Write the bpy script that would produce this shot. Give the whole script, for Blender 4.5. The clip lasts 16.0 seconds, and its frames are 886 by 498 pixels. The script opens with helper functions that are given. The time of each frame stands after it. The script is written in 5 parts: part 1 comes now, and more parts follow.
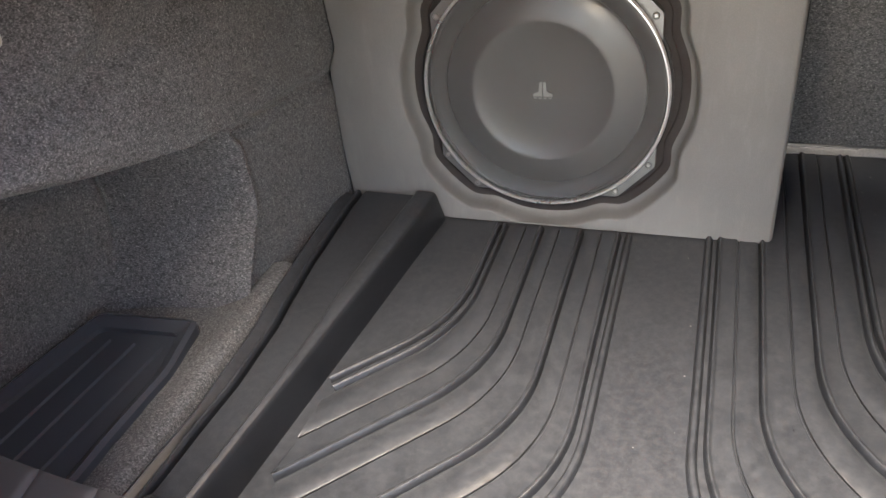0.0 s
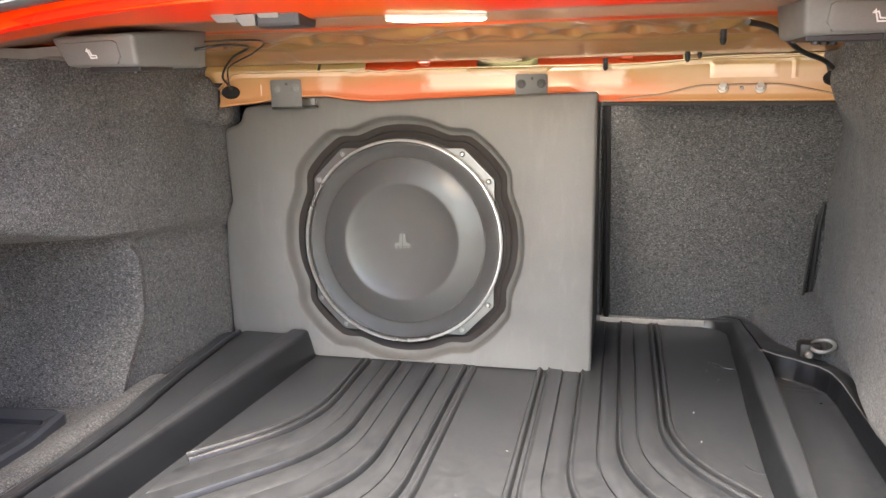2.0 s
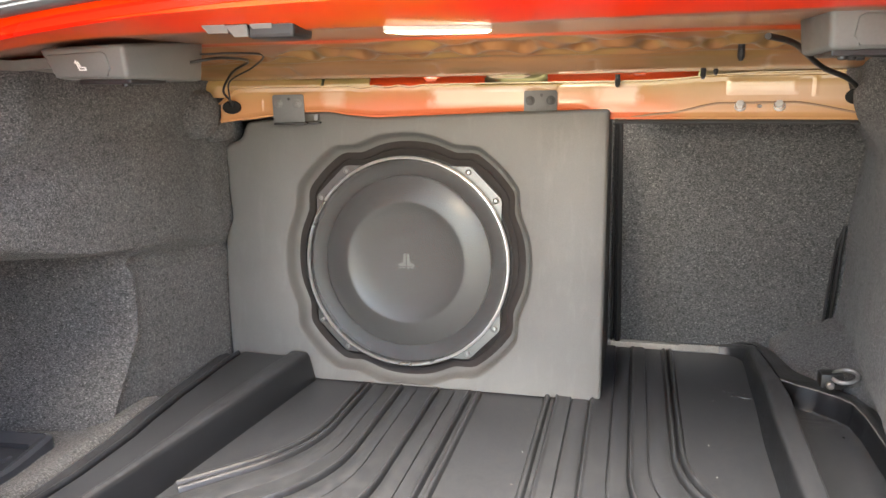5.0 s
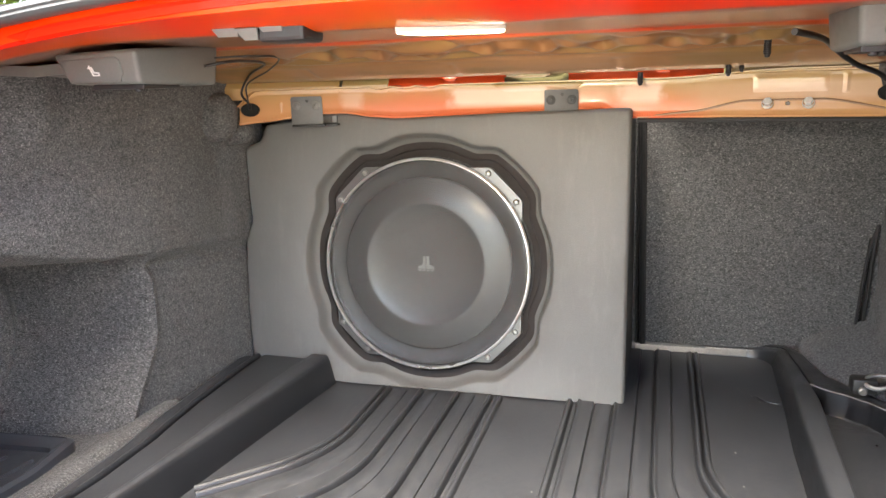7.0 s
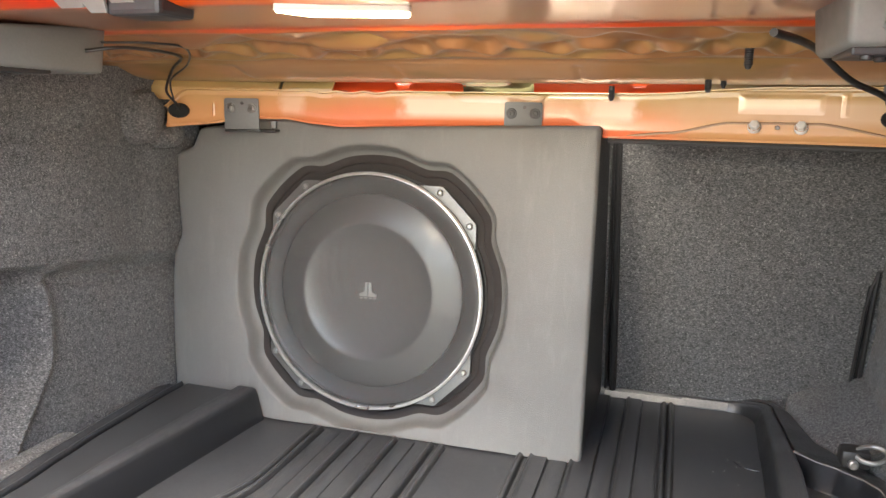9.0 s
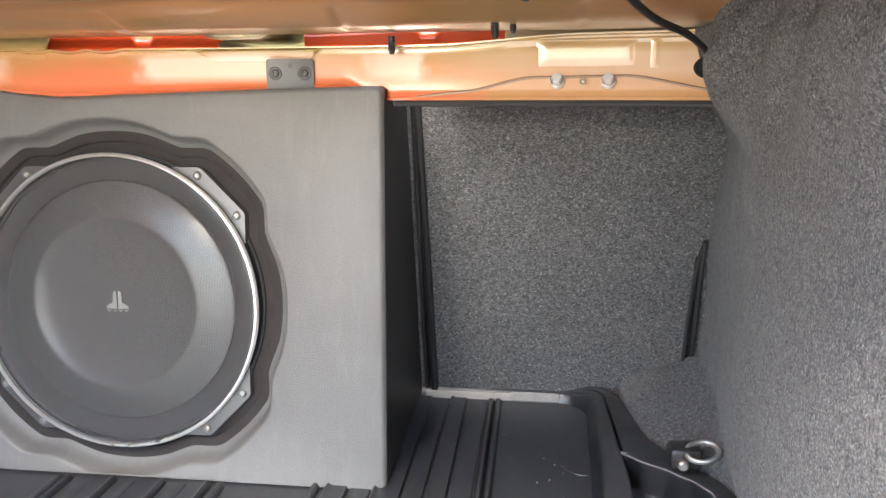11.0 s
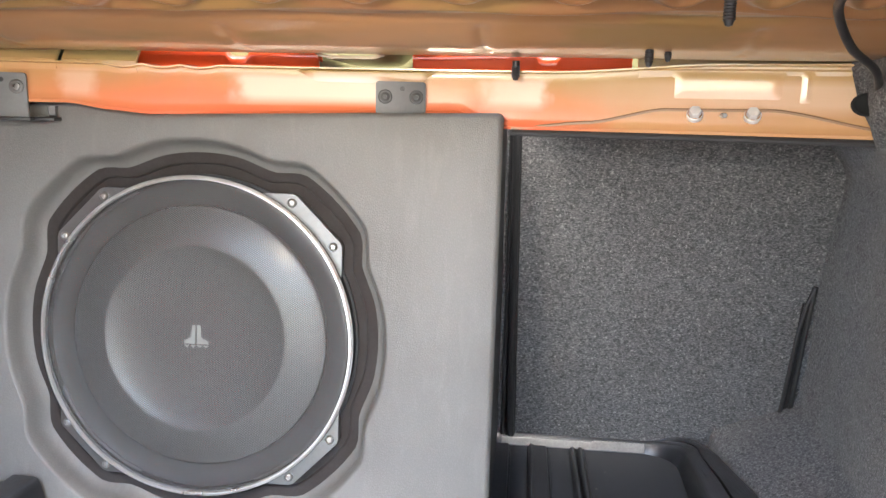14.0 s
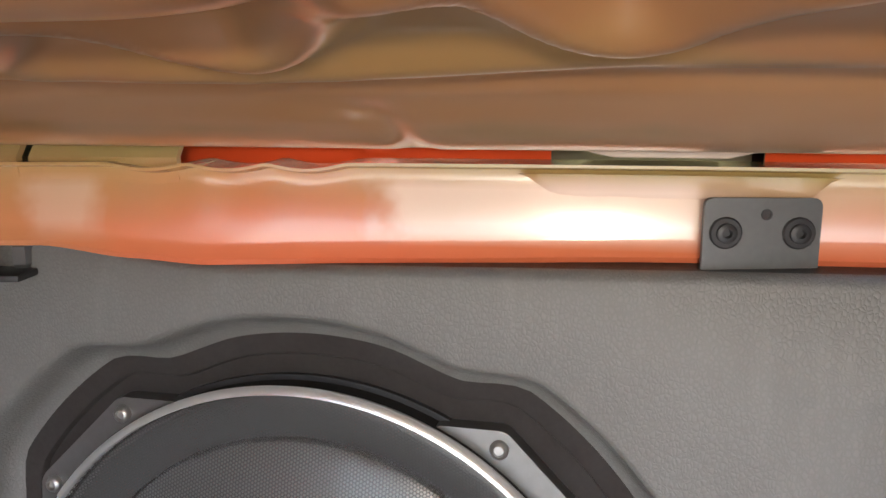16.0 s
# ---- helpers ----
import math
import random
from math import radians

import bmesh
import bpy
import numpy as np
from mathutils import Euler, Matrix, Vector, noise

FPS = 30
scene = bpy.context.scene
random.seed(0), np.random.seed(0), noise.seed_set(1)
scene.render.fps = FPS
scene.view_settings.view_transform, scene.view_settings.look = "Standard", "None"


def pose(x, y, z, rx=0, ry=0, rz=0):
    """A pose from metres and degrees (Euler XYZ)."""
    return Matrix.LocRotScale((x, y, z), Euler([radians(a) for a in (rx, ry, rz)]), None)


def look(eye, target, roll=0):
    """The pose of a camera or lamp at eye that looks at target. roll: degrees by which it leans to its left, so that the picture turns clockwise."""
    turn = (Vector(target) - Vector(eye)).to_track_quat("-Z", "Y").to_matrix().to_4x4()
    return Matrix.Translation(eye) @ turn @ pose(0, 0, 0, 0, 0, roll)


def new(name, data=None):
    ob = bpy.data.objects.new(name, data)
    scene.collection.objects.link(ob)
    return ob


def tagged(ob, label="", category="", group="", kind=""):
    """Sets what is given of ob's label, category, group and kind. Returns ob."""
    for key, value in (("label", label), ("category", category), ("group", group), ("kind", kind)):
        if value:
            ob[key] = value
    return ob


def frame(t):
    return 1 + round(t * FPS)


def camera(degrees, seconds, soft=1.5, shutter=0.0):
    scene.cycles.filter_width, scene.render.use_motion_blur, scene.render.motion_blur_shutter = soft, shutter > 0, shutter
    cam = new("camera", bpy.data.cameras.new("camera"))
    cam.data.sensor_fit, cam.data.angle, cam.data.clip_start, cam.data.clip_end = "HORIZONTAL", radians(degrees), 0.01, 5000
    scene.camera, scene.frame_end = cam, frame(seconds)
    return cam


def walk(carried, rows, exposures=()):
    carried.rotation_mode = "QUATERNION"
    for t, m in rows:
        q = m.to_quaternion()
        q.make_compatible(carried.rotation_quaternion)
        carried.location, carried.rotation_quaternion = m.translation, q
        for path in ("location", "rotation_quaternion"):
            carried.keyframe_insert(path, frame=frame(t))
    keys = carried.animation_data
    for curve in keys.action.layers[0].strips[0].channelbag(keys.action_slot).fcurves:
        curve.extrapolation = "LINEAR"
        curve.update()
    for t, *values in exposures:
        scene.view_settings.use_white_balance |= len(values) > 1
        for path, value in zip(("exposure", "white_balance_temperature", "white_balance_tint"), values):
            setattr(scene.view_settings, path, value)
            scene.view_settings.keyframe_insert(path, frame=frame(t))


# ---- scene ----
import functools

cam = camera(61.00, 16.0)
# seconds, x, y, z, yaw, pitch, roll
ROWS = [
    (0.0, 0.2368, -0.9718, 0.6892, 23.15, -35.55, -8.26),
    (0.5, 0.2454, -1.0594, 0.4847, 19.47, -25.84, -5.09),
    (1.0, 0.3112, -1.1622, 0.4872, 16.67, -19.74, -3.20),
    (1.5, 0.3712, -1.2190, 0.5215, 14.56, -15.54, -2.01),
    (2.0, 0.3755, -1.2255, 0.5177, 13.43, -13.58, -1.39),
    (2.5, 0.3868, -1.2086, 0.5137, 13.19, -12.88, -1.12),
    (3.0, 0.3798, -1.2142, 0.5192, 13.19, -12.63, -1.03),
    (3.5, 0.3779, -1.1943, 0.5131, 13.05, -12.39, -1.05),
    (4.0, 0.3738, -1.1861, 0.5138, 13.21, -12.12, -1.06),
    (6.5, 0.3832, -1.1665, 0.5148, 16.14, -12.53, -1.32),
    (7.0, 0.3842, -1.1608, 0.5173, 16.44, -12.37, -1.70),
    (7.5, 0.3868, -1.1531, 0.5219, 16.75, -12.14, -2.07),
    (8.0, 0.3933, -1.1383, 0.5190, 16.79, -11.94, -2.08),
    (8.5, 0.3849, -1.1409, 0.5157, 17.26, -11.68, -1.77),
    (9.0, 0.4351, -1.0001, 0.4982, 16.97, -10.86, 0.86),
    (9.5, 0.4602, -0.8301, 0.4808, 11.46, -11.53, 1.50),
    (10.0, 0.4894, -0.7961, 0.4857, 8.34, -12.77, -0.08),
    (12.5, 0.5121, -0.7851, 0.4675, 5.84, -12.65, 0.33),
    (13.0, 0.5070, -0.7806, 0.4800, 5.59, -13.37, 0.61),
    (13.5, 0.5019, -0.7870, 0.4802, 6.28, -12.90, 0.91),
    (14.0, 0.3601, -0.7485, 0.4751, 5.95, -10.48, 1.35),
    (14.5, 0.2575, -0.4815, 0.4592, 6.41, -6.65, 2.21),
    (15.0, 0.2563, -0.3088, 0.4788, 5.16, -5.64, 2.52),
    (15.5, 0.2650, -0.2766, 0.4847, 8.35, -2.92, 2.72),
    (16.0, 0.1581, -0.3075, 0.5431, 12.42, -10.51, -0.01),
]
walk(cam, [(t, pose(x, y, z, 90 + pitch, 0, yaw) @ pose(0, 0, 0, 0, 0, roll)) for t, x, y, z, yaw, pitch, roll in ROWS],
     [(0.0, 2.66, 7600, 12), (0.5, 3.27, 7400, 11), (1.0, 3.67, 7500, 11), (1.8, 3.40, 7700, 11), (3.5, 3.27, 7700, 10), (8.5, 3.30, 7600, 10), (9.0, 3.37, 7600, 10), (10.0, 3.47, 7200, 10), (13.5, 3.62, 6850, 10), (14.5, 3.52, 6800, 12), (15.2, 2.92, 6750, 13), (16.0, 2.87, 6750, 12)])

# ---- world and light ----
world = bpy.data.worlds.new("world")
scene.world = world
world.use_nodes = True
wn, wl = world.node_tree.nodes, world.node_tree.links
sky = wn.new("ShaderNodeTexSky")
sky.sky_type, sky.sun_disc = "NISHITA", False
sky.sun_elevation, sky.sun_rotation = radians(60), radians(-174)
wl.new(sky.outputs[0], wn["Background"].inputs[0])
wn["Background"].inputs[1].default_value = 0.15
sun = new("sun", bpy.data.lights.new("sun", "SUN"))
sun.data.energy, sun.data.angle, sun.data.color = 3.0, radians(40), (1.0, 0.98, 0.95)
sun.matrix_world = look((-0.2, -1.9, 3.4), (0, 0, 0))
# the boot lamp's light
bulb = new("boot_lamp_light", bpy.data.lights.new("boot_lamp_light", "AREA"))
bulb.data.shape, bulb.data.size, bulb.data.size_y = "RECTANGLE", 0.070, 0.024
bulb.data.spread = radians(175)
bulb.data.energy, bulb.data.color = 0.33, (1.0, 0.88, 0.72)
bulb.matrix_world = look((0.197, -0.462, 0.5560), (0.197, -0.37, 0.30))

LEAN = radians(5.0)          # lean of the enclosure's face
CX = 0.193                   # middle line of the car


# ---- materials ----
def material(name):
    m = bpy.data.materials.new(name)
    m.use_nodes = True
    return m, m.node_tree.nodes, m.node_tree.links, m.node_tree.nodes["Principled BSDF"]


def noise_node(n, l, scale, detail=4.0, rough=0.55, coords="Object", stretch=(1, 1, 1)):
    tc, mp, t = n.new("ShaderNodeTexCoord"), n.new("ShaderNodeMapping"), n.new("ShaderNodeTexNoise")
    mp.inputs["Scale"].default_value = stretch
    l.new(tc.outputs[coords], mp.inputs[0])
    l.new(mp.outputs[0], t.inputs["Vector"])
    t.inputs["Scale"].default_value, t.inputs["Detail"].default_value, t.inputs["Roughness"].default_value = scale, detail, rough
    return t.outputs["Fac"]


def ramp(n, l, source, stops):
    r = n.new("ShaderNodeValToRGB")
    el = r.color_ramp.elements
    while len(el) < len(stops):
        el.new(0.5)
    for e, (p, c) in zip(el, stops):
        e.position, e.color = p, (*c, 1) if len(c) == 3 else c
    l.new(source, r.inputs[0])
    return r.outputs[0]


def mix(n, l, fac, a, b, blend="MIX"):
    x = n.new("ShaderNodeMix")
    x.data_type, x.blend_type = "RGBA", blend
    for s, v in ((x.inputs[0], fac), (x.inputs[6], a), (x.inputs[7], b)):
        if isinstance(v, (int, float)):
            s.default_value = v
        elif isinstance(v, tuple):
            s.default_value = (*v, 1)
        else:
            l.new(v, s)
    return x.outputs[2]


def bump(n, l, b, height, strength, distance=0.001, before=None):
    k = n.new("ShaderNodeBump")
    k.inputs["Strength"].default_value, k.inputs["Distance"].default_value = strength, distance
    l.new(height, k.inputs["Height"])
    if before is not None:
        l.new(before, k.inputs["Normal"])
    l.new(k.outputs[0], b.inputs["Normal"])
    return k.outputs[0]


def plain(name, colour, rough=0.5, metal=0.0, coat=0.0, grain=60.0, vary=0.12, relief=0.05):
    """A surface of one colour with grain and a little wear."""
    m, n, l, b = material(name)
    f, g = noise_node(n, l, grain, 5), noise_node(n, l, grain / 9, 3)
    lo, hi = tuple(c * (1 - vary) for c in colour), tuple(min(1, c * (1 + vary)) for c in colour)
    c = mix(n, l, 0.4, ramp(n, l, f, [(0.3, lo), (0.7, hi)]), ramp(n, l, g, [(0.3, lo), (0.7, hi)]))
    l.new(c, b.inputs["Base Color"])
    l.new(ramp(n, l, g, [(0.3, (rough * 0.85,) * 3), (0.7, (min(1, rough * 1.15),) * 3)]), b.inputs["Roughness"])
    b.inputs["Metallic"].default_value, b.inputs["Coat Weight"].default_value = metal, coat
    if relief:
        bump(n, l, b, f, relief, 0.0006)
    return m


def even_gloss(name, colour, rough):
    """A smooth moulded surface with a very fine grain only."""
    m, n, l, b = material(name)
    f = noise_node(n, l, 900, 2)
    l.new(ramp(n, l, f, [(0.3, tuple(c * 0.95 for c in colour)), (0.7, tuple(c * 1.05 for c in colour))]), b.inputs["Base Color"])
    b.inputs["Roughness"].default_value = rough
    return m


def carpet_material():
    m, n, l, b = material("carpet")
    fine = noise_node(n, l, 480, 2, 0.6, stretch=(0.6, 0.9, 1.25))
    fleck = noise_node(n, l, 360, 1, 0.5, stretch=(1, 1.5, 0.7))
    mid = noise_node(n, l, 170, 4, 0.7)
    big = noise_node(n, l, 9, 3)
    base = ramp(n, l, fine, [(0.32, (0.032, 0.032, 0.033)), (0.52, (0.092, 0.091, 0.090)), (0.70, (0.22, 0.215, 0.21))])
    base = mix(n, l, 0.30, base, ramp(n, l, mid, [(0.38, (0.04, 0.04, 0.041)), (0.68, (0.22, 0.215, 0.207))]))
    base = mix(n, l, ramp(n, l, fleck, [(0.64, (0, 0, 0)), (0.76, (0.5, 0.5, 0.5))]), base, (0.40, 0.385, 0.37))
    base = mix(n, l, 0.3, base, ramp(n, l, big, [(0.3, (0.6, 0.6, 0.6)), (0.7, (1, 1, 1))]), "MULTIPLY")
    base = mix(n, l, 1.0, base, (1.00, 1.01, 1.035), "MULTIPLY")
    l.new(base, b.inputs["Base Color"])
    b.inputs["Roughness"].default_value = 0.95
    b.inputs["Specular IOR Level"].default_value = 0.15
    b.inputs["Sheen Weight"].default_value, b.inputs["Sheen Roughness"].default_value = 0.08, 0.5
    bump(n, l, b, fine, 0.6, 0.0015)
    return m


def vinyl_material(name, lo, hi):
    m, n, l, b = material(name)
    tc, vo = n.new("ShaderNodeTexCoord"), n.new("ShaderNodeTexVoronoi")
    vo.feature = "DISTANCE_TO_EDGE"
    mp = n.new("ShaderNodeMapping")
    mp.inputs["Scale"].default_value = (1.25, 1, 0.85)
    warp = noise_node(n, l, 180, 2)
    l.new(tc.outputs["Object"], mp.inputs[0])
    add = n.new("ShaderNodeMixRGB")
    add.blend_type, add.inputs[0].default_value = "ADD", 0.003
    l.new(mp.outputs[0], add.inputs[1])
    l.new(warp, add.inputs[2])
    l.new(add.outputs[0], vo.inputs["Vector"])
    vo.inputs["Scale"].default_value = 390
    grain = ramp(n, l, vo.outputs["Distance"], [(0.0, (0, 0, 0)), (0.30, (1, 1, 1))])
    big = noise_node(n, l, 7, 4)
    dust = noise_node(n, l, 30, 4, 0.6, stretch=(2.2, 1, 0.5))
    tone = mix(n, l, ramp(n, l, dust, [(0.52, (0, 0, 0)), (0.75, (0.15,) * 3)]), ramp(n, l, big, [(0.3, lo), (0.7, hi)]), tuple(min(1.0, c * 1.7) for c in hi))
    l.new(mix(n, l, 0.10, tone, grain, "MULTIPLY"), b.inputs["Base Color"])
    b.inputs["Roughness"].default_value = 0.5
    bump(n, l, b, grain, 0.28, 0.0007)
    return m


def rubber_material():
    """Moulded black rubber with a matt grain, dull patches and dust; upright faces are coloured darker for shade."""
    m, n, l, b = material("rubber")
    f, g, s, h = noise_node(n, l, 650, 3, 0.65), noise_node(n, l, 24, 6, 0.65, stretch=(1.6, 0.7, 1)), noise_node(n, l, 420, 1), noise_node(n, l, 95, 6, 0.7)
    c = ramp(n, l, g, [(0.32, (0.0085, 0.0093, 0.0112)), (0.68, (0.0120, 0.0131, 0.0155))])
    lit_dust = mix(n, l, ramp(n, l, h, [(0.42, (0, 0, 0)), (0.70, (0.8, 0.8, 0.8))]), ramp(n, l, g, [(0.35, (0.0210, 0.0230, 0.0268)), (0.65, (0.0310, 0.0335, 0.0385))]), (0.052, 0.054, 0.058))
    # walls and flanks get the darker tone by slope, shade put into the colour
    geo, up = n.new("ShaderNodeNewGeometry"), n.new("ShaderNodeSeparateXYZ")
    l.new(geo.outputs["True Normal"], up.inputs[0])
    c = mix(n, l, ramp(n, l, up.outputs["Z"], [(0.28, (0, 0, 0)), (0.80, (1, 1, 1))]), c, lit_dust)
    c = mix(n, l, ramp(n, l, s, [(0.76, (0, 0, 0)), (0.80, (0.5, 0.5, 0.5))]), c, (0.12, 0.117, 0.113))
    l.new(c, b.inputs["Base Color"])
    r = mix(n, l, 0.5, ramp(n, l, g, [(0.25, (0.27,) * 3), (0.75, (0.37,) * 3)]), ramp(n, l, h, [(0.3, (0.25,) * 3), (0.7, (0.38,) * 3)]))
    l.new(r, b.inputs["Roughness"])
    b.inputs["Specular IOR Level"].default_value = 0.65
    bump(n, l, b, f, 0.45, 0.0007)
    return m


def paint_material():
    """Body paint: full red at the opening, thin red mist over beige primer deeper inside; reflections are put into its
    colour.
    """
    m, n, l, b = material("paint")
    tc, sep = n.new("ShaderNodeTexCoord"), n.new("ShaderNodeSeparateXYZ")
    l.new(tc.outputs["Object"], sep.inputs[0])
    add = n.new("ShaderNodeMath")
    add.operation, add.inputs[1].default_value = "MULTIPLY_ADD", 0.030
    l.new(noise_node(n, l, 7, 3), add.inputs[0])
    l.new(sep.outputs["Y"], add.inputs[2])
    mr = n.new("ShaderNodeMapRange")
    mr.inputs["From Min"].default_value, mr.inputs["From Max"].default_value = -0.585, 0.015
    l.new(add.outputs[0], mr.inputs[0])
    # grey-brown strip and darker wavy zone carry the floor's reflection as colour
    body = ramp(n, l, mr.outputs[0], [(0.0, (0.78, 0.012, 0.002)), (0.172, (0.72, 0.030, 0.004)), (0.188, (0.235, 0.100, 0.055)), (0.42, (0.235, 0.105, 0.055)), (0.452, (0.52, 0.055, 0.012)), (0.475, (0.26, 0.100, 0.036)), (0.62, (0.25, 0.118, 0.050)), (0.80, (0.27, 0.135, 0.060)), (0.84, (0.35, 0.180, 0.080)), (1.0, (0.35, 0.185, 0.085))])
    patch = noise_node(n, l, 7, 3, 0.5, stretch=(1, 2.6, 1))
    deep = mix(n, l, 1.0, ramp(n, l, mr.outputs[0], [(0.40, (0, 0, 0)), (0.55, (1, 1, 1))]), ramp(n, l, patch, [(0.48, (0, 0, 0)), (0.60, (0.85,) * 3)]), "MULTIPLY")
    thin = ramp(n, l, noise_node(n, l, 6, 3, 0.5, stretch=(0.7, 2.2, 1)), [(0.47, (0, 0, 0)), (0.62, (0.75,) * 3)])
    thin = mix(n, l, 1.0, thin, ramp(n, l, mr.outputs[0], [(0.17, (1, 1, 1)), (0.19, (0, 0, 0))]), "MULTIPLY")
    # orange spans set by x, a reflection in the red put into the colour
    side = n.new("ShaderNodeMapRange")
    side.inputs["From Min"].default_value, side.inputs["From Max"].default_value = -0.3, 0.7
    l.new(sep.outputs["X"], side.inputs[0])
    reflect_x = ramp(n, l, side.outputs[0], [(0.0, (0.3,) * 3), (0.2, (0.5,) * 3), (0.25, (0.1,) * 3), (0.36, (0.8,) * 3), (0.50, (1.0,) * 3), (0.56, (0.05,) * 3), (1.0, (0.1,) * 3)])
    thin = mix(n, l, 1.0, mix(n, l, 0.7, thin, (1, 1, 1), "ADD"), mix(n, l, 1.0, reflect_x, ramp(n, l, mr.outputs[0], [(0.10, (0.5,) * 3), (0.172, (1, 1, 1)), (0.19, (0, 0, 0))]), "MULTIPLY"), "MULTIPLY")
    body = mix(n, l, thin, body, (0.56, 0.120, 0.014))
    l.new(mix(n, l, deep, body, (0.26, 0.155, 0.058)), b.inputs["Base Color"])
    b.inputs["Roughness"].default_value = 0.28
    l.new(ramp(n, l, mr.outputs[0], [(0.0, (0.06,) * 3), (0.172, (0.10,) * 3), (0.19, (0.7,) * 3), (1.0, (0.6,) * 3)]), b.inputs["Coat Weight"])
    b.inputs["Specular IOR Level"].default_value = 0.10
    b.inputs["Coat Roughness"].default_value = 0.12
    return m


def beam_material():
    """Beige primer with red mist that is thicker towards the lower edge."""
    m, n, l, b = material("beam_paint")
    tc, sep = n.new("ShaderNodeTexCoord"), n.new("ShaderNodeSeparateXYZ")
    l.new(tc.outputs["Object"], sep.inputs[0])
    g = noise_node(n, l, 5, 3)
    add = n.new("ShaderNodeMath")
    add.operation, add.inputs[1].default_value = "MULTIPLY_ADD", 0.05
    l.new(g, add.inputs[0])
    l.new(sep.outputs["Z"], add.inputs[2])
    mr = n.new("ShaderNodeMapRange")
    mr.inputs["From Min"].default_value, mr.inputs["From Max"].default_value = 0.475, 0.545
    l.new(add.outputs[0], mr.inputs[0])
    paint = ramp(n, l, mr.outputs[0], [(0.0, (0.74, 0.150, 0.075)), (0.50, (0.66, 0.185, 0.080)), (1.0, (0.40, 0.290, 0.110))])
    # pale patches put into the colour for the beam's bright reflections
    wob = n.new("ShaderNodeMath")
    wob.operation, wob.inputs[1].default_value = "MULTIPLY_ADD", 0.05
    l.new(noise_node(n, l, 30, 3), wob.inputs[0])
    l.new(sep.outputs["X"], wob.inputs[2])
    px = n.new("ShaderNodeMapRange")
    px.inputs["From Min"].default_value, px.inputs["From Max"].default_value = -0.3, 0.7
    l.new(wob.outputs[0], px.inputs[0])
    shine_patch = ramp(n, l, px.outputs[0], [(0.0, (0, 0, 0)), (0.185, (0, 0, 0)), (0.20, (0.4,) * 3), (0.215, (0.4,) * 3), (0.235, (0, 0, 0)), (0.365, (0, 0, 0)), (0.384, (0.92,) * 3), (0.52, (0.92,) * 3), (0.555, (0.35,) * 3), (0.63, (0.2,) * 3), (0.655, (0.75,) * 3), (0.70, (0.9,) * 3), (0.715, (0, 0, 0)), (0.82, (0.2,) * 3), (0.92, (0.4,) * 3)])
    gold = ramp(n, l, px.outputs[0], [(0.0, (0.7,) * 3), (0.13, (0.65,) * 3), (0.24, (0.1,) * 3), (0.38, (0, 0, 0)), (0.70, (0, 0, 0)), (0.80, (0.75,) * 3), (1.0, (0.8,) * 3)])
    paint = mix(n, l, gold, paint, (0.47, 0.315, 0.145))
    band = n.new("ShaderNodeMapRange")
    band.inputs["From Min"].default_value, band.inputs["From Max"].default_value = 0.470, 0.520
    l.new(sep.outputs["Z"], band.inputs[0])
    keep = mix(n, l, 1.0, shine_patch, ramp(n, l, band.outputs[0], [(0.10, (0, 0, 0)), (0.34, (1, 1, 1)), (0.68, (1, 1, 1)), (0.84, (0, 0, 0))]), "MULTIPLY")
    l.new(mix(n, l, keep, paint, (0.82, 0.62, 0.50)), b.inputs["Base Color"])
    b.inputs["Roughness"].default_value = 0.24
    b.inputs["Coat Weight"].default_value, b.inputs["Coat Roughness"].default_value = 0.7, 0.09
    return m


def grille_material():
    """Black metal mesh with staggered round holes 2.1 mm apart."""
    m, n, l, b = material("grille_mesh")
    tc, sep = n.new("ShaderNodeTexCoord"), n.new("ShaderNodeSeparateXYZ")
    l.new(tc.outputs["Object"], sep.inputs[0])
    k = 2 * math.pi / (0.0021 * 0.866)
    total = None
    for ax, az in ((1.0, 0.0), (0.5, 0.866), (0.5, -0.866)):
        mx, mz, co = n.new("ShaderNodeMath"), n.new("ShaderNodeMath"), n.new("ShaderNodeMath")
        mx.operation, mx.inputs[1].default_value = "MULTIPLY", ax * k
        l.new(sep.outputs["X"], mx.inputs[0])
        mz.operation, mz.inputs[1].default_value = "MULTIPLY_ADD", az * k
        l.new(sep.outputs["Z"], mz.inputs[0])
        l.new(mx.outputs[0], mz.inputs[2])
        co.operation = "COSINE"
        l.new(mz.outputs[0], co.inputs[0])
        if total is None:
            total = co.outputs[0]
        else:
            s = n.new("ShaderNodeMath")
            s.operation = "ADD"
            l.new(total, s.inputs[0])
            l.new(co.outputs[0], s.inputs[1])
            total = s.outputs[0]
    mr = n.new("ShaderNodeMapRange")
    mr.inputs["From Min"].default_value, mr.inputs["From Max"].default_value = -1.5, 3.0
    l.new(total, mr.inputs[0])
    l.new(ramp(n, l, mr.outputs[0], [(0.20, (0.88, 0.88, 0.88)), (0.36, (0.12, 0.12, 0.12))]), b.inputs["Alpha"])
    b.inputs["Base Color"].default_value = (0.078, 0.078, 0.078, 1)
    b.inputs["Metallic"].default_value, b.inputs["Roughness"].default_value = 0.30, 0.36
    return m


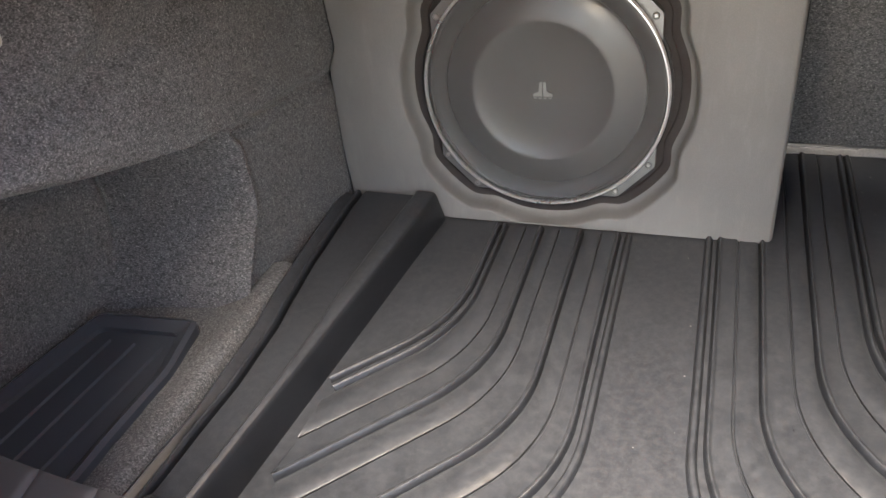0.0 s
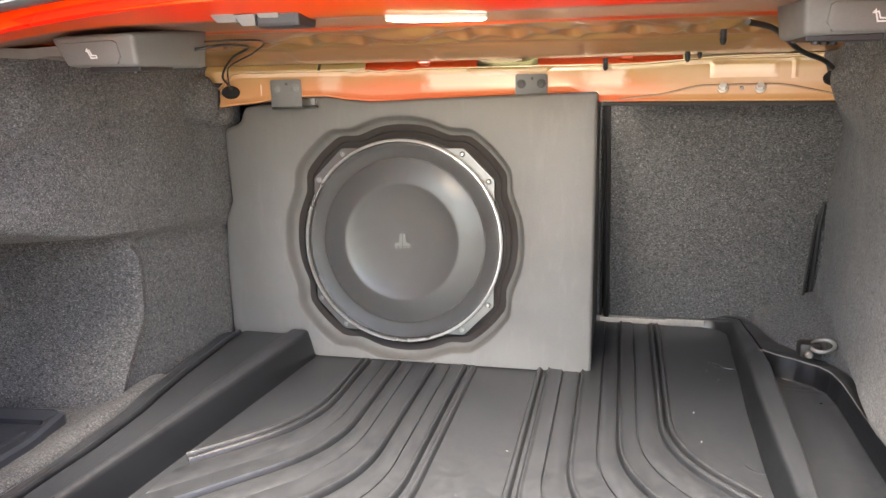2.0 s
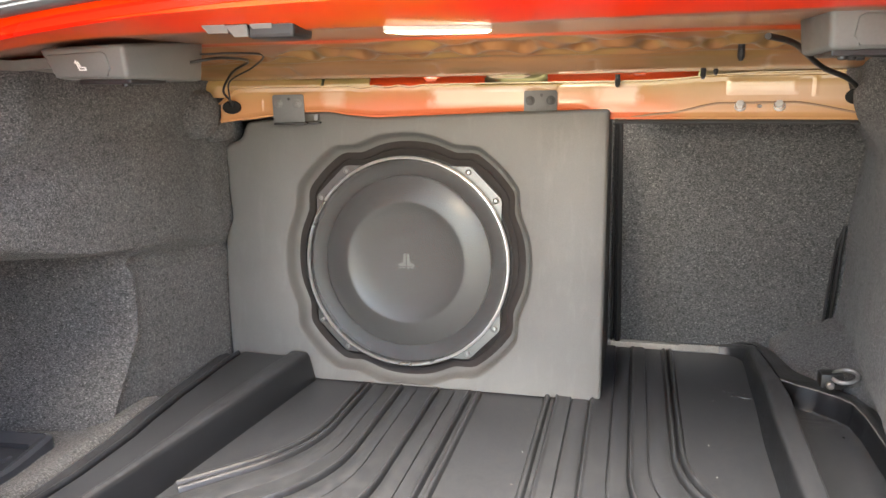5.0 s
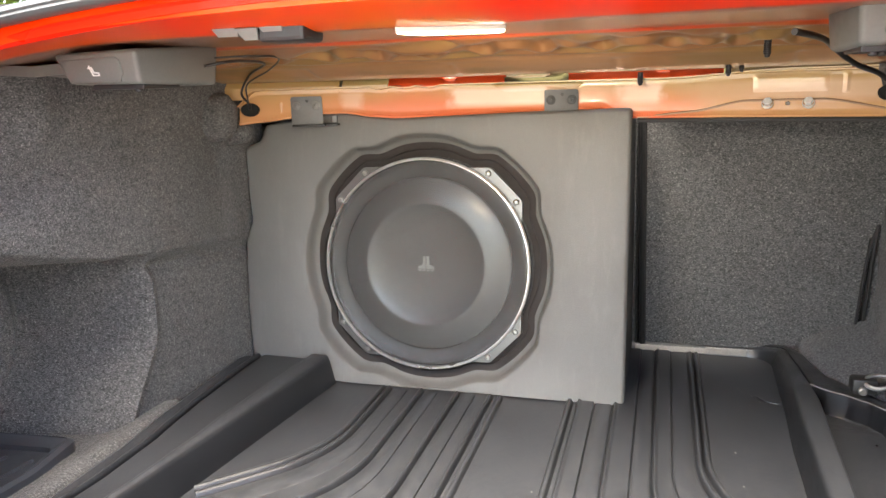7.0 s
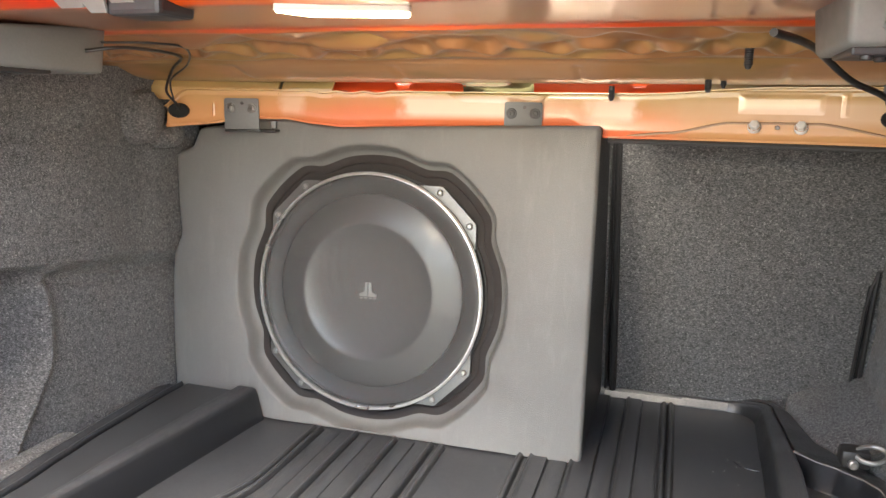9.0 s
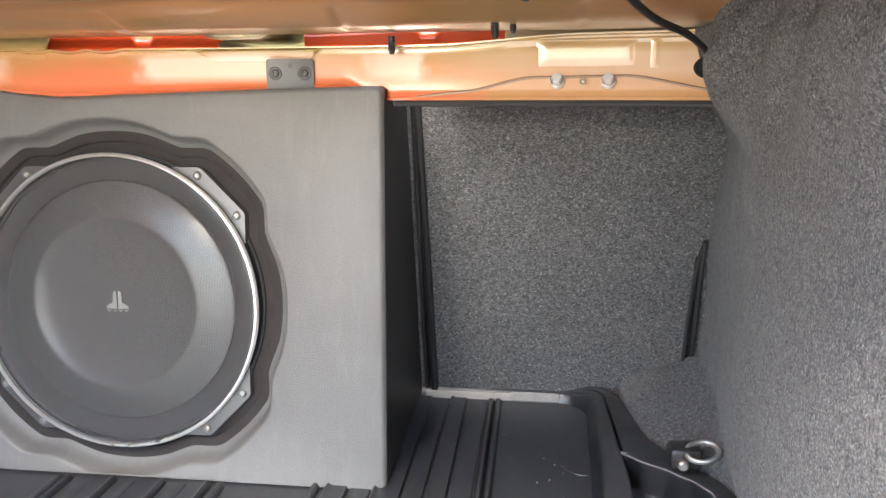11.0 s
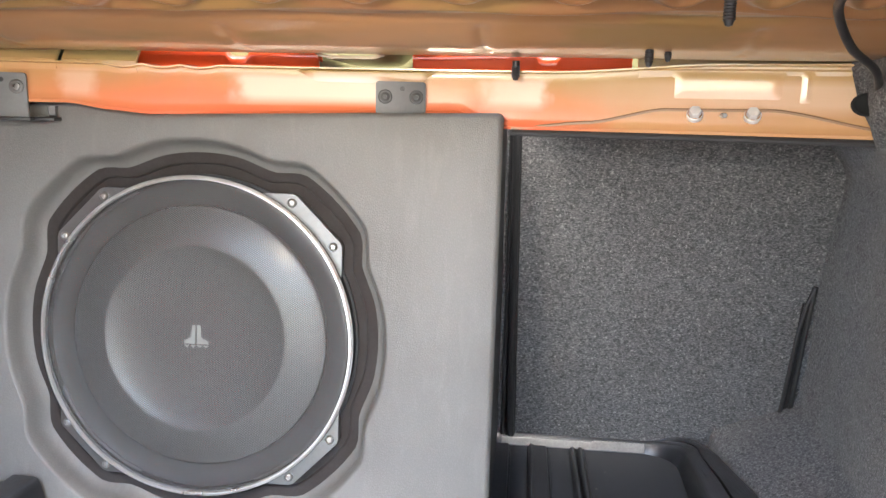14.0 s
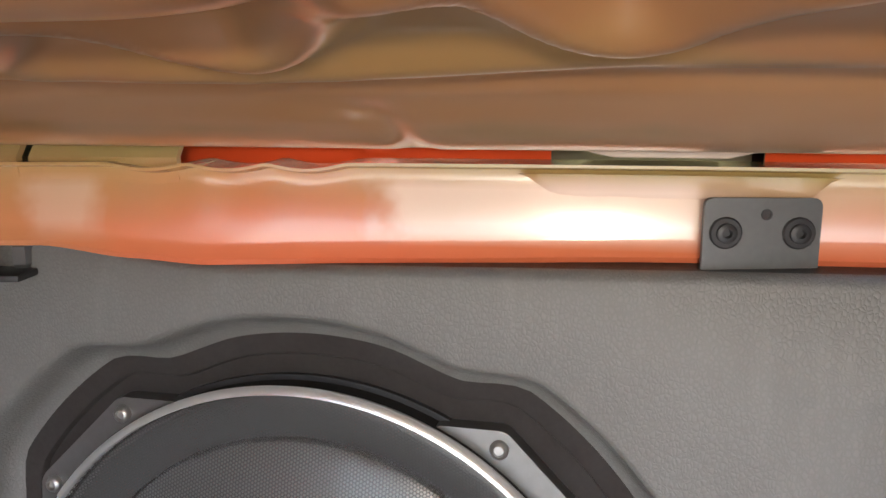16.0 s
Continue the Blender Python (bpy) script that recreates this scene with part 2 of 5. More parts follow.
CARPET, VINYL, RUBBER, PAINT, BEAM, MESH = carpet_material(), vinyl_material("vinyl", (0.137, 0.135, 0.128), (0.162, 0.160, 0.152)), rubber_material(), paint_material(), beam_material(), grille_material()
SHADED_VINYL = vinyl_material("shaded_vinyl", (0.022, 0.022, 0.022), (0.030, 0.030, 0.030))
BEZEL = plain("pale_bezel", (0.5, 0.46, 0.40), 0.4, vary=0.04)
SURROUND = plain("rubber_surround", (0.075, 0.075, 0.074), 0.45, grain=300, vary=0.05)
CONE = even_gloss("cone", (0.215, 0.215, 0.209), 0.28)
CONE.node_tree.nodes["Principled BSDF"].inputs["Metallic"].default_value = 0.15
SUEDE = plain("suede", (0.024, 0.0195, 0.0182), 0.9, grain=300, vary=0.25, relief=0.3)
CHROME = plain("bright_metal", (0.85, 0.85, 0.84), 0.30, 0.75, vary=0.04, relief=0.0)
HOLE = plain("deep_black", (0.006, 0.006, 0.006), 0.9, grain=80, relief=0.0)
ALLOY = plain("grey_alloy", (0.19, 0.19, 0.187), 0.42, 0.8, grain=200, vary=0.08)
BLACK = plain("black_plastic", (0.02, 0.02, 0.021), 0.45, grain=300, relief=0.15)
GREY_PLASTIC = plain("grey_plastic", (0.122, 0.123, 0.115), 0.5, grain=420, vary=0.08, relief=0.25)
BRACKET = plain("grey_bracket", (0.115, 0.118, 0.118), 0.5, 0.0, grain=260, vary=0.1)
SEAL = plain("seal_rubber", (0.075, 0.08, 0.08), 0.55, grain=120)
CREAM = plain("cream_plastic", (0.098, 0.096, 0.091), 0.5, grain=150, vary=0.05)
RED = plain("red_paint", (0.80, 0.020, 0.006), 0.3, coat=0.15, grain=30, vary=0.05, relief=0.0)
RED_GLOSS = plain("glossy_red_paint", (0.95, 0.110, 0.03), 0.24, coat=0.8, grain=30, vary=0.05, relief=0.0)
GREY_STEEL = plain("grey_steel", (0.17, 0.17, 0.16), 0.4, 0.2, grain=120, vary=0.1)
SHADE_BROWN = plain("shade_brown", (0.24, 0.13, 0.06), 0.4, grain=60, vary=0.1)
CHANNEL = plain("tan_primer", (0.21, 0.125, 0.06), 0.32, coat=0.5, grain=40, vary=0.12, relief=0.0)
OLIVE = plain("olive_primer", (0.12, 0.110, 0.046), 0.45, grain=40, vary=0.15)
SILVER = plain("zinc", (0.38, 0.38, 0.37), 0.42, 0.9, grain=200, vary=0.06)
TRAY = plain("tray_plastic", (0.042, 0.046, 0.055), 0.36, grain=400, vary=0.08, relief=0.2)
ZINC = plain("bright_zinc", (0.72, 0.72, 0.70), 0.36, 0.25, grain=200, vary=0.06)
WHITE_MARK = plain("white_print", (0.7, 0.7, 0.68), 0.6, relief=0.0)
BODY = plain("dark_sheet_metal", (0.03, 0.03, 0.03), 0.6)
ASPHALT = plain("concrete", (0.27, 0.255, 0.235), 0.9, grain=40, vary=0.3, relief=0.5)


RED.node_tree.nodes["Principled BSDF"].inputs["Specular IOR Level"].default_value = 0.2


# ---- building helpers ----
def thing(name, label, category, place=(0, 0, 0), group="", kind=""):
    return tagged(pose_at(new(name), Matrix.Translation(place)), label, category, group, kind)


def pose_at(ob, m):
    ob.matrix_world = m
    return ob


def part(name, bm, mat, parent=None, label="", smooth=False):
    """Links a bmesh, given in world coordinates, as one mesh object under a thing or part."""
    me = bpy.data.meshes.new(name)
    bmesh.ops.recalc_face_normals(bm, faces=bm.faces)
    bm.to_mesh(me)
    bm.free()
    me.materials.append(mat)
    if smooth:
        me.shade_smooth()
        me.set_sharp_from_angle(angle=radians(38))
    ob = new(name, me)
    if parent is not None:
        base = parent.matrix_world if parent.parent is None else parent.parent.matrix_world @ parent.matrix_basis
        me.transform(base.inverted())
        ob.parent = parent
    return tagged(ob, label) if label else ob


def structure(name, bm, mat, label="", smooth=False):
    return tagged(part(name, bm, mat, None, label, smooth), kind="structure")


def box(bm, lo, hi, bevel=0.0, m=None):
    b2 = bmesh.new()
    bmesh.ops.create_cube(b2, size=1.0)
    for v in b2.verts:
        v.co = Vector([(lo[i] + hi[i]) / 2 + v.co[i] * (hi[i] - lo[i]) for i in range(3)])
    if bevel:
        bmesh.ops.bevel(b2, geom=b2.edges[:], offset=bevel, segments=2, profile=0.5, affect="EDGES")
    return merge(bm, b2, m)


def merge(bm, b2, m=None):
    if m is not None:
        bmesh.ops.transform(b2, matrix=m, verts=b2.verts)
    me = bpy.data.meshes.new("tmp")
    b2.to_mesh(me)
    b2.free()
    bm.from_mesh(me)
    bpy.data.meshes.remove(me)
    return bm


def grid_solid(bm, pts, thick):
    """A sheet through a grid of points (rows of equal length), given thickness along the vector thick."""
    rows, cols, t = len(pts), len(pts[0]), Vector(thick)
    front = [[bm.verts.new(p) for p in row] for row in pts]
    back = [[bm.verts.new(Vector(p) + t) for p in row] for row in pts]
    for i in range(rows - 1):
        for j in range(cols - 1):
            bm.faces.new((front[i][j], front[i][j + 1], front[i + 1][j + 1], front[i + 1][j]))
            bm.faces.new((back[i][j], back[i + 1][j], back[i + 1][j + 1], back[i][j + 1]))
    for i in range(rows - 1):
        for j in (0, cols - 1):
            bm.faces.new((front[i][j], front[i + 1][j], back[i + 1][j], back[i][j]))
    for j in range(cols - 1):
        for i in (0, rows - 1):
            bm.faces.new((front[i][j], back[i][j], back[i][j + 1], front[i][j + 1]))
    return bm


def sweep(bm, path, section, closed=False, up=(0, 0, 1), cap=True):
    """Carries a closed section of (side, up) pairs along a path of points."""
    path, up = [Vector(p) for p in path], Vector(up)
    rings = []
    for i, p in enumerate(path):
        a = path[i - 1] if (i or closed) else path[0]
        b = path[(i + 1) % len(path)] if (closed or i < len(path) - 1) else path[-1]
        ahead = (b - a).normalized()
        side = ahead.cross(up).normalized()
        over = side.cross(ahead).normalized()
        rings.append([bm.verts.new(p + side * s + over * u) for s, u in section])
    n = len(section)
    pairs = list(zip(rings, rings[1:])) + ([(rings[-1], rings[0])] if closed else [])
    for r, q in pairs:
        for k in range(n):
            bm.faces.new((r[k], r[(k + 1) % n], q[(k + 1) % n], q[k]))
    if cap and not closed:
        bm.faces.new(rings[0])
        bm.faces.new(rings[-1])
    return bm


def tube(bm, path, radius, sides=8, closed=False, up=(0, 0, 1)):
    return sweep(bm, path, [(radius * math.cos(6.28319 * k / sides), radius * math.sin(6.28319 * k / sides)) for k in range(sides)], closed, up)


def lathe(bm, profile, centre, axis_m, segments=64, closed_ends=False):
    """Turns a profile of (radius, height) pairs round the local z axis of axis_m."""
    rings = []
    for r, h in profile:
        if r < 1e-6:
            rings.append([bm.verts.new(axis_m @ Vector((0, 0, h)) + Vector(centre))])
        else:
            rings.append([bm.verts.new(axis_m @ Vector((r * math.cos(6.28319 * k / segments), r * math.sin(6.28319 * k / segments), h)) + Vector(centre)) for k in range(segments)])
    for a, b in zip(rings, rings[1:]):
        for k in range(segments):
            q = (k + 1) % segments
            if len(a) == 1:
                bm.faces.new((a[0], b[k], b[q]))
            elif len(b) == 1:
                bm.faces.new((a[k], a[q], b[0]))
            else:
                bm.faces.new((a[k], a[q], b[q], b[k]))
    return bm


def smooth01(a, b, x):
    t = min(1.0, max(0.0, (x - a) / (b - a)))
    return t * t * (3 - 2 * t)


def table(x, knots):
    """A value that runs smoothly through (place, value) knots."""
    if x <= knots[0][0]:
        return knots[0][1]
    for (a, u), (b, v) in zip(knots, knots[1:]):
        if x <= b:
            return u + (v - u) * (0.5 * (x - a) / (b - a) + 0.5 * smooth01(a, b, x))
    return knots[-1][1]


def rounded(points, radius, steps=4):
    """A closed outline with its corners rounded."""
    out = []
    for i, p in enumerate(points):
        p, a, b = Vector(p), Vector(points[i - 1]), Vector(points[(i + 1) % len(points)])
        r = min(radius, 0.45 * (a - p).length, 0.45 * (b - p).length)
        s, e = p + (a - p).normalized() * r, p + (b - p).normalized() * r
        for k in range(steps + 1):
            t = k / steps
            out.append(tuple(s * (1 - t) ** 2 + p * 2 * t * (1 - t) + e * t * t))
    return out


def lerp(a, b, n):
    return [a + (b - a) * i / (n - 1) for i in range(n)]


def face_point(u, s, d=0.0):
    """A place on the enclosure's leaning face: u across, s up along it, d out of it towards the opening."""
    return Vector((u, s * math.sin(LEAN) - d * math.cos(LEAN), s * math.cos(LEAN) + d * math.sin(LEAN)))


def seat_y(z):
    return 0.290 - 0.22 * (z - 0.02)

# ---- the boot's shell ----
def side_left(y, z):
    d = max(0.0, -y)
    t = max(0.0, d - 0.05)
    edge = table(-y, [(-0.05, 0.252), (0.0, 0.256), (0.10, 0.263), (0.24, 0.272), (0.35, 0.279), (0.42, 0.285), (0.51, 0.298), (0.7, 0.35)])
    crease = table(d, [(0.0, 0.466), (0.08, 0.470), (0.16, 0.463), (0.23, 0.452), (0.285, 0.442), (0.35, 0.430), (0.42, 0.414), (0.5, 0.392), (0.7, 0.35)])
    upper = -0.332 - 0.42 * t * t + 0.012 * smooth01(0.46, 0.52, z) * (1 - smooth01(0.06, 0.2, d)) - 0.006 * smooth01(-0.15, -0.06, y) + 0.007 * smooth01(-0.05, 0.0, y)
    upper -= 0.015 * smooth01(0.04, 0.22, d) * math.exp(-((z - crease) / 0.021) ** 2)
    upper += 0.010 * smooth01(0.08, 0.40, d) * math.exp(-((z - 0.5 * (edge + crease)) / 0.045) ** 2)
    upper += (0.009 * math.exp(-((d - 0.375) / 0.022) ** 2) - 0.30 * max(0.0, d - 0.385)) * smooth01(crease + 0.01, crease + 0.05, z)
    bend = 1 - smooth01(0.0, 0.17, z)
    wall = -0.338 - 0.18 * d - 0.205 * smooth01(0.212 + 0.07 * bend, 0.262 + 0.075 * bend, d)
    wall += 0.014 * math.exp(-((d - 0.212 - 0.07 * bend) / 0.011) ** 2)
    wall += 0.013 * math.exp(-((d - 0.274 - 0.055 * bend) / 0.010) ** 2) * (1 - smooth01(0.19, 0.25, z))
    wall -= 0.012 * math.exp(-((z - edge + 0.016) / 0.010) ** 2)
    k = smooth01(edge - 0.006, edge + 0.016 + 0.22 * max(0.0, d - 0.30), z)
    k = 1 - (1 - k) ** 1.6
    return wall + (upper - wall) * k


bm = bmesh.new()
ys = lerp(0.10, -0.72, 200)
zs = lerp(-0.01, 0.545, 110)
grid_solid(bm, [[(side_left(y, z) + 0.0015 * noise.noise((y * 30, z * 30, 1)), y, z) for z in zs] for y in ys], (-0.03, 0, 0))
structure("wall_left", bm, CARPET, "dark grey felted carpet side lining with a moulded wheel arch and pocket", True)


def side_right(y, z):
    base = table(-y, [(-0.2, 0.745), (-0.1, 0.735), (0.0, 0.716), (0.1, 0.704), (0.3, 0.692), (0.5, 0.70), (0.7, 0.74)])
    foot = table(-y, [(-0.24, 0.639), (-0.18, 0.644), (-0.11, 0.651), (-0.05, 0.675), (-0.015, 0.694), (0.02, 0.722), (0.06, 0.733), (0.7, 0.742)])
    k = smooth01(0.03, 0.095, z)
    base -= 0.029 * smooth01(0.40, 0.46, z) * (1 - smooth01(0.03, 0.15, -y))
    base += 0.08 * (z - 0.25) * smooth01(0.0, 0.3, -y)
    base -= 0.011 * smooth01(0.41, 0.47, z) * (0.5 + 0.5 * math.sin(y * 62 + z * 48 + 2.5 * noise.noise((y * 14, z * 14, 3)))) * smooth01(-0.12, 0.0, -y)
    return foot + (base - foot) * k - 0.016 * smooth01(0.44, 0.50, z) + 0.003 * math.sin(z * 30 + y * 11) * k


bm = bmesh.new()
grid_solid(bm, [[(side_right(y, z) + 0.0015 * noise.noise((y * 30, z * 30, 7)), y, z) for z in zs] for y in lerp(0.31, -0.72, 110)], (0.03, 0, 0))
structure("wall_right", bm, CARPET, "dark grey felted carpet side lining", True)

bm = bmesh.new()
box(bm, (-0.70, -0.76, -0.06), (1.08, 0.36, -0.03))
structure("floor", bm, BODY)
bm = bmesh.new()
box(bm, (-0.70, 0.36, -0.06), (1.08, 0.40, 0.66))
structure("wall_front", bm, BODY)

# the shelf above: a pressed panel that rises from the beam towards the opening
def shelf_z(x, y):
    z = table(-y, [(0.0, 0.5278), (0.03, 0.5284), (0.05, 0.5328), (0.10, 0.5470), (0.14, 0.5565), (0.19, 0.5665), (0.25, 0.569), (0.3, 0.568), (0.482, 0.568), (0.49, 0.5688), (0.6, 0.592)])
    return z - 0.030 * smooth01(0.35, 0.62, abs(x - CX)) * smooth01(0.2, 0.6, -y) - 0.16 * (x - CX) ** 2 * smooth01(0.50, 0.62, -y)


@functools.lru_cache(maxsize=None)
def wind_lines(x):
    """Where the two winding beads lie at x, and how much wider they are along y than across."""
    def first(q):
        return -0.181 - 0.016 * math.cos(6.28319 * (q - 0.124) / 0.074 + 2.5 * (noise.noise((q * 4, 1.2, 6)) - noise.noise((0.496, 1.2, 6)))) - 0.012 * noise.noise((q * 5, 0.3, 2))

    def second(q):
        return -0.252 - 0.030 * math.cos(6.28319 * q / 0.16 + 4 * noise.noise((q * 3, 3.4, 2))) - 0.02 * noise.noise((q * 7, 5.1, 9))

    out = []
    for line in (first, second):
        out += [line(x), math.hypot(1.0, (line(x + 0.001) - line(x - 0.001)) / 0.002)]
    return out


def shelf_bumps(x, y):
    """Pressed form of the panel: a rolled edge band with seams, a groove, a straight bead, a winding bead and shallow dents."""
    band = -(0.0026 + 0.0020 * noise.noise((x * 11, 4.4, 3))) * smooth01(0.030, 0.050, -y) * (1 - smooth01(0.080, 0.108, -y))
    seam = sum(0.0026 * math.exp(-((x - c - 0.02 * (y + 0.05)) / 0.006) ** 2) for c in (-0.37, -0.14, 0.09, 0.32, 0.55)) * smooth01(0.01, 0.03, -y) * (1 - smooth01(0.085, 0.10, -y))
    groove = 0.0040 * math.exp(-((y + 0.112 + 0.003 * math.sin(x * 21)) / 0.008) ** 2)
    bead = -0.0078 * math.exp(-((y + 0.141 + 0.005 * noise.noise((x * 6, 0.3, 4))) / 0.0080) ** 2) * (0.85 + 0.5 * noise.noise((x * 9, 7.3, 1)))
    c1, w1, c2, w2 = wind_lines(round(x, 6))
    ridge = -0.0104 * math.exp(-((y - c1) / (0.0098 * w1)) ** 2) - 0.0052 * math.exp(-((y - c2) / (0.015 * w2)) ** 2)
    deep = smooth01(0.165, 0.21, -y) * (1 - smooth01(0.295, 0.33, -y))
    fold = 0.004 - abs(0.020 * noise.noise((x * 6, y * 17, 3))) + 0.004 * noise.noise((x * 13, y * 26, 6))
    lip = -0.0035 * math.exp(-((y + 0.322 + 0.008 * noise.noise((x * 6, 2.2, 8))) / 0.006) ** 2)
    return band + seam + groove + bead + ridge * (1 - smooth01(0.295, 0.33, -y)) + lip + deep * fold


bm = bmesh.new()
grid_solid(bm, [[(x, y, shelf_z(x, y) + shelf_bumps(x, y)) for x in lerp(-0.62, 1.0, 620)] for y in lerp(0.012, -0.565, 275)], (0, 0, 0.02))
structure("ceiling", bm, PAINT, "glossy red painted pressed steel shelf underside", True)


def beam_y(x):
    return 0.066 - 0.30 * (x - 0.24) ** 2


def beam_foot(x):
    """Lower edge of the beam: it follows the enclosure's top, then drops beside it."""
    top = table(x, [(-0.36, 0.452), (-0.26, 0.463), (-0.175, 0.4735), (-0.128, 0.4735), (-0.085, 0.467), (-0.046, 0.4635), (0.053, 0.466), (0.205, 0.4705), (0.334, 0.4725)])
    return top + (0.4565 - top) * smooth01(0.285, 0.325, x)


def beam_head(x):
    scallop = 0.003 * abs(math.sin(math.pi * (x + 0.09) / 0.04)) if -0.09 < x < 0.03 else 0.0
    return 0.517 + 0.009 * smooth01(0.38, 0.56, x) - scallop - 0.026 * (1 - smooth01(-0.304, -0.262, x)) ** 2


bm = bmesh.new()
xs = lerp(-0.302, 0.76, 290)
vv = []
for x in xs:
    y, lo, hi = beam_y(x), beam_foot(x), beam_head(x)
    prof = [(0.018, lo), (-0.001, lo), (-0.003, lo + 0.003), (0.0, lo + 0.008), (0.001, lo + 0.012), (0.001, hi - 0.012), (0.003, hi - 0.007), (0.002, hi - 0.003), (-0.005, hi - 0.0015), (-0.005, hi), (0.02, hi + 0.001)]
    vv.append([bm.verts.new((x, y + dy, z)) for dy, z in prof])
for a, b in zip(vv, vv[1:]):
    for k in range(len(a)):
        q = (k + 1) % len(a)
        bm.faces.new((a[k], a[q], b[q], b[k]))
bm.faces.new(vv[0])
bm.faces.new(vv[-1])
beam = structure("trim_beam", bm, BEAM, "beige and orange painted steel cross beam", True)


def on_beam(x, z, out=0.0):
    return Vector((x, beam_y(x) - out, z))


def pad(x0, x1, z0, z1, out=0.0016):
    """A pressed pad with soft edges on the beam's face."""
    bm = bmesh.new()
    nx, nz = 40, 14
    rows = []
    for i in range(nx + 1):
        x = x0 + (x1 - x0) * i / nx
        row = []
        for j in range(nz + 1):
            z = z0 + (z1 - z0) * j / nz
            e = min(smooth01(0, 0.012, x - x0), smooth01(0, 0.012, x1 - x), smooth01(0, 0.009, z - z0), smooth01(0, 0.009, z1 - z))
            row.append(on_beam(x, z, -0.0012 + (out + 0.0012) * e))
        rows.append(row)
    grid_solid(bm, rows, (0, 0.004, 0))
    return part("pressed_pad", bm, BEAM, beam, smooth=True)


for x0, x1, z0, z1, out in ((0.505, 0.609, 0.490, 0.5195, 0.0003), (0.620, 0.634, 0.488, 0.520, 0.0014), (-0.239, -0.231, 0.470, 0.498, 0.0016)):
    pad(x0, x1, z0, z1, out)
# strip along the flange, its shadow line put in as brown
bm = bmesh.new()
sweep(bm, [on_beam(x, table(x, [(0.345, 0.458), (0.428, 0.466), (0.497, 0.4805), (0.602, 0.4815), (0.70, 0.464)]), 0.001) for x in lerp(0.345, 0.715, 50)], [(-0.002, -0.0015), (0.0015, -0.0015), (0.0015, 0.0005), (0.0005, 0.0015), (-0.002, 0.0015)])
part("flange", bm, SHADE_BROWN, beam, smooth=True)
bm = bmesh.new()
rows = []
for x in lerp(0.115, 0.262, 30):
    d = smooth01(0.115, 0.135, x) * (1 - smooth01(0.245, 0.262, x))
    rows.append([on_beam(x, 0.5125 - (0.011 + 0.004 * noise.noise((x * 40, 2, 5))) * d * k / 4, 0.0045 - 0.0025 * k / 4) for k in range(5)])
grid_solid(bm, rows, (0, 0.002, 0))
part("tab", bm, BEAM, beam, smooth=True)

# the floor liner
def rail_left(y):
    return -0.165 - 0.105 * max(0.0, -y - 0.01)


liner = thing("boot_liner", "black ribbed rubber boot liner with raised edges", "boot liner", (CX, -0.2, 0))
bm = bmesh.new()
rows = []
cols = lerp(-0.24, 0.62, 30)
for y in lerp(0.30, -0.66, 40):
    rows.append([(x, y, 0.0) for x in cols])
grid_solid(bm, rows, (0, 0, -0.012))
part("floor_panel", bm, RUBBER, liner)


def loft(name, stations, mat, parent):
    """A solid skin through sections of equal count, each a list of world points."""
    bm = bmesh.new()
    verts = [[bm.verts.new(p) for p in ring] for ring in stations]
    n = len(verts[0])
    for a, b in zip(verts, verts[1:]):
        for k in range(n):
            bm.faces.new((a[k], a[(k + 1) % n], b[(k + 1) % n], b[k]))
    bm.faces.new(verts[0])
    bm.faces.new(verts[-1])
    return part(name, bm, mat, parent, smooth=True)


def left_section(y):
    """Wall, ridge, step, flat shoulder and the grooved lip along the side lining."""
    d = max(0.0, -y)
    foot = rail_left(y)
    top = foot - 0.0125
    step = top - table(d, [(0.0, 0.034), (0.07, 0.033), (0.25, 0.026), (0.36, 0.016), (0.46, 0.011), (0.66, 0.009)])
    flat = table(d, [(0.0, -0.306), (0.05, -0.307), (0.2, -0.301), (0.28, -0.294), (0.35, -0.286), (0.45, -0.284), (0.55, -0.290), (0.66, -0.296)])
    out = table(d, [(0.0, -0.345), (0.12, -0.338), (0.25, -0.331), (0.37, -0.318), (0.5, -0.315), (0.6, -0.322), (0.66, -0.328)])
    prof = [(foot, -0.012), (foot, 0.0), (foot - 0.0045, 0.022), (foot - 0.0100, 0.0435), (top, 0.0490), (top - 0.004, 0.0515), (step + 0.0045, 0.0520), (step + 0.0015, 0.0505), (step, 0.0475), (step - 0.001, 0.0430), (step - 0.004, 0.0420),
            (flat + 0.006, 0.0435), (flat + 0.002, 0.0430), (flat, 0.0405), (flat - 0.001, 0.0310), (flat - 0.005, 0.0305), (flat - 0.0062, 0.0420), (flat - 0.0085, 0.0455), (flat - 0.0115, 0.0455), (flat - 0.0135, 0.0420),
            (flat - 0.0148, 0.0320), (flat - 0.0190, 0.0320), (out + 0.004, 0.0400), (out + 0.001, 0.0420), (out - 0.003, 0.0400), (out - 0.004, -0.012)]
    close = 0.0085 * smooth01(0.617, 0.628, d)          # the shoulder's recess ends before the sill
    return [(x, y, z + close if k in (9, 10, 11, 12) else z) for k, (x, z) in enumerate(prof)]


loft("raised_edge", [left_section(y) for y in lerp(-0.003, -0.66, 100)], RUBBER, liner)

BACK = [(0.0, -0.012), (0.0, 0.0), (0.0050, 0.008), (0.0062, 0.0098), (0.008, 0.0112), (0.009, 0.0120), (0.012, 0.0130), (0.014, 0.0135), (0.015, 0.0140), (0.016, 0.0145),
        (0.017, 0.0150), (0.018, 0.0155), (0.019, 0.0160), (0.020, 0.0170), (0.021, 0.0180), (0.022, 0.0190), (0.025, 0.0215), (0.027, 0.0220), (0.030, 0.0200), (0.030, -0.012)]


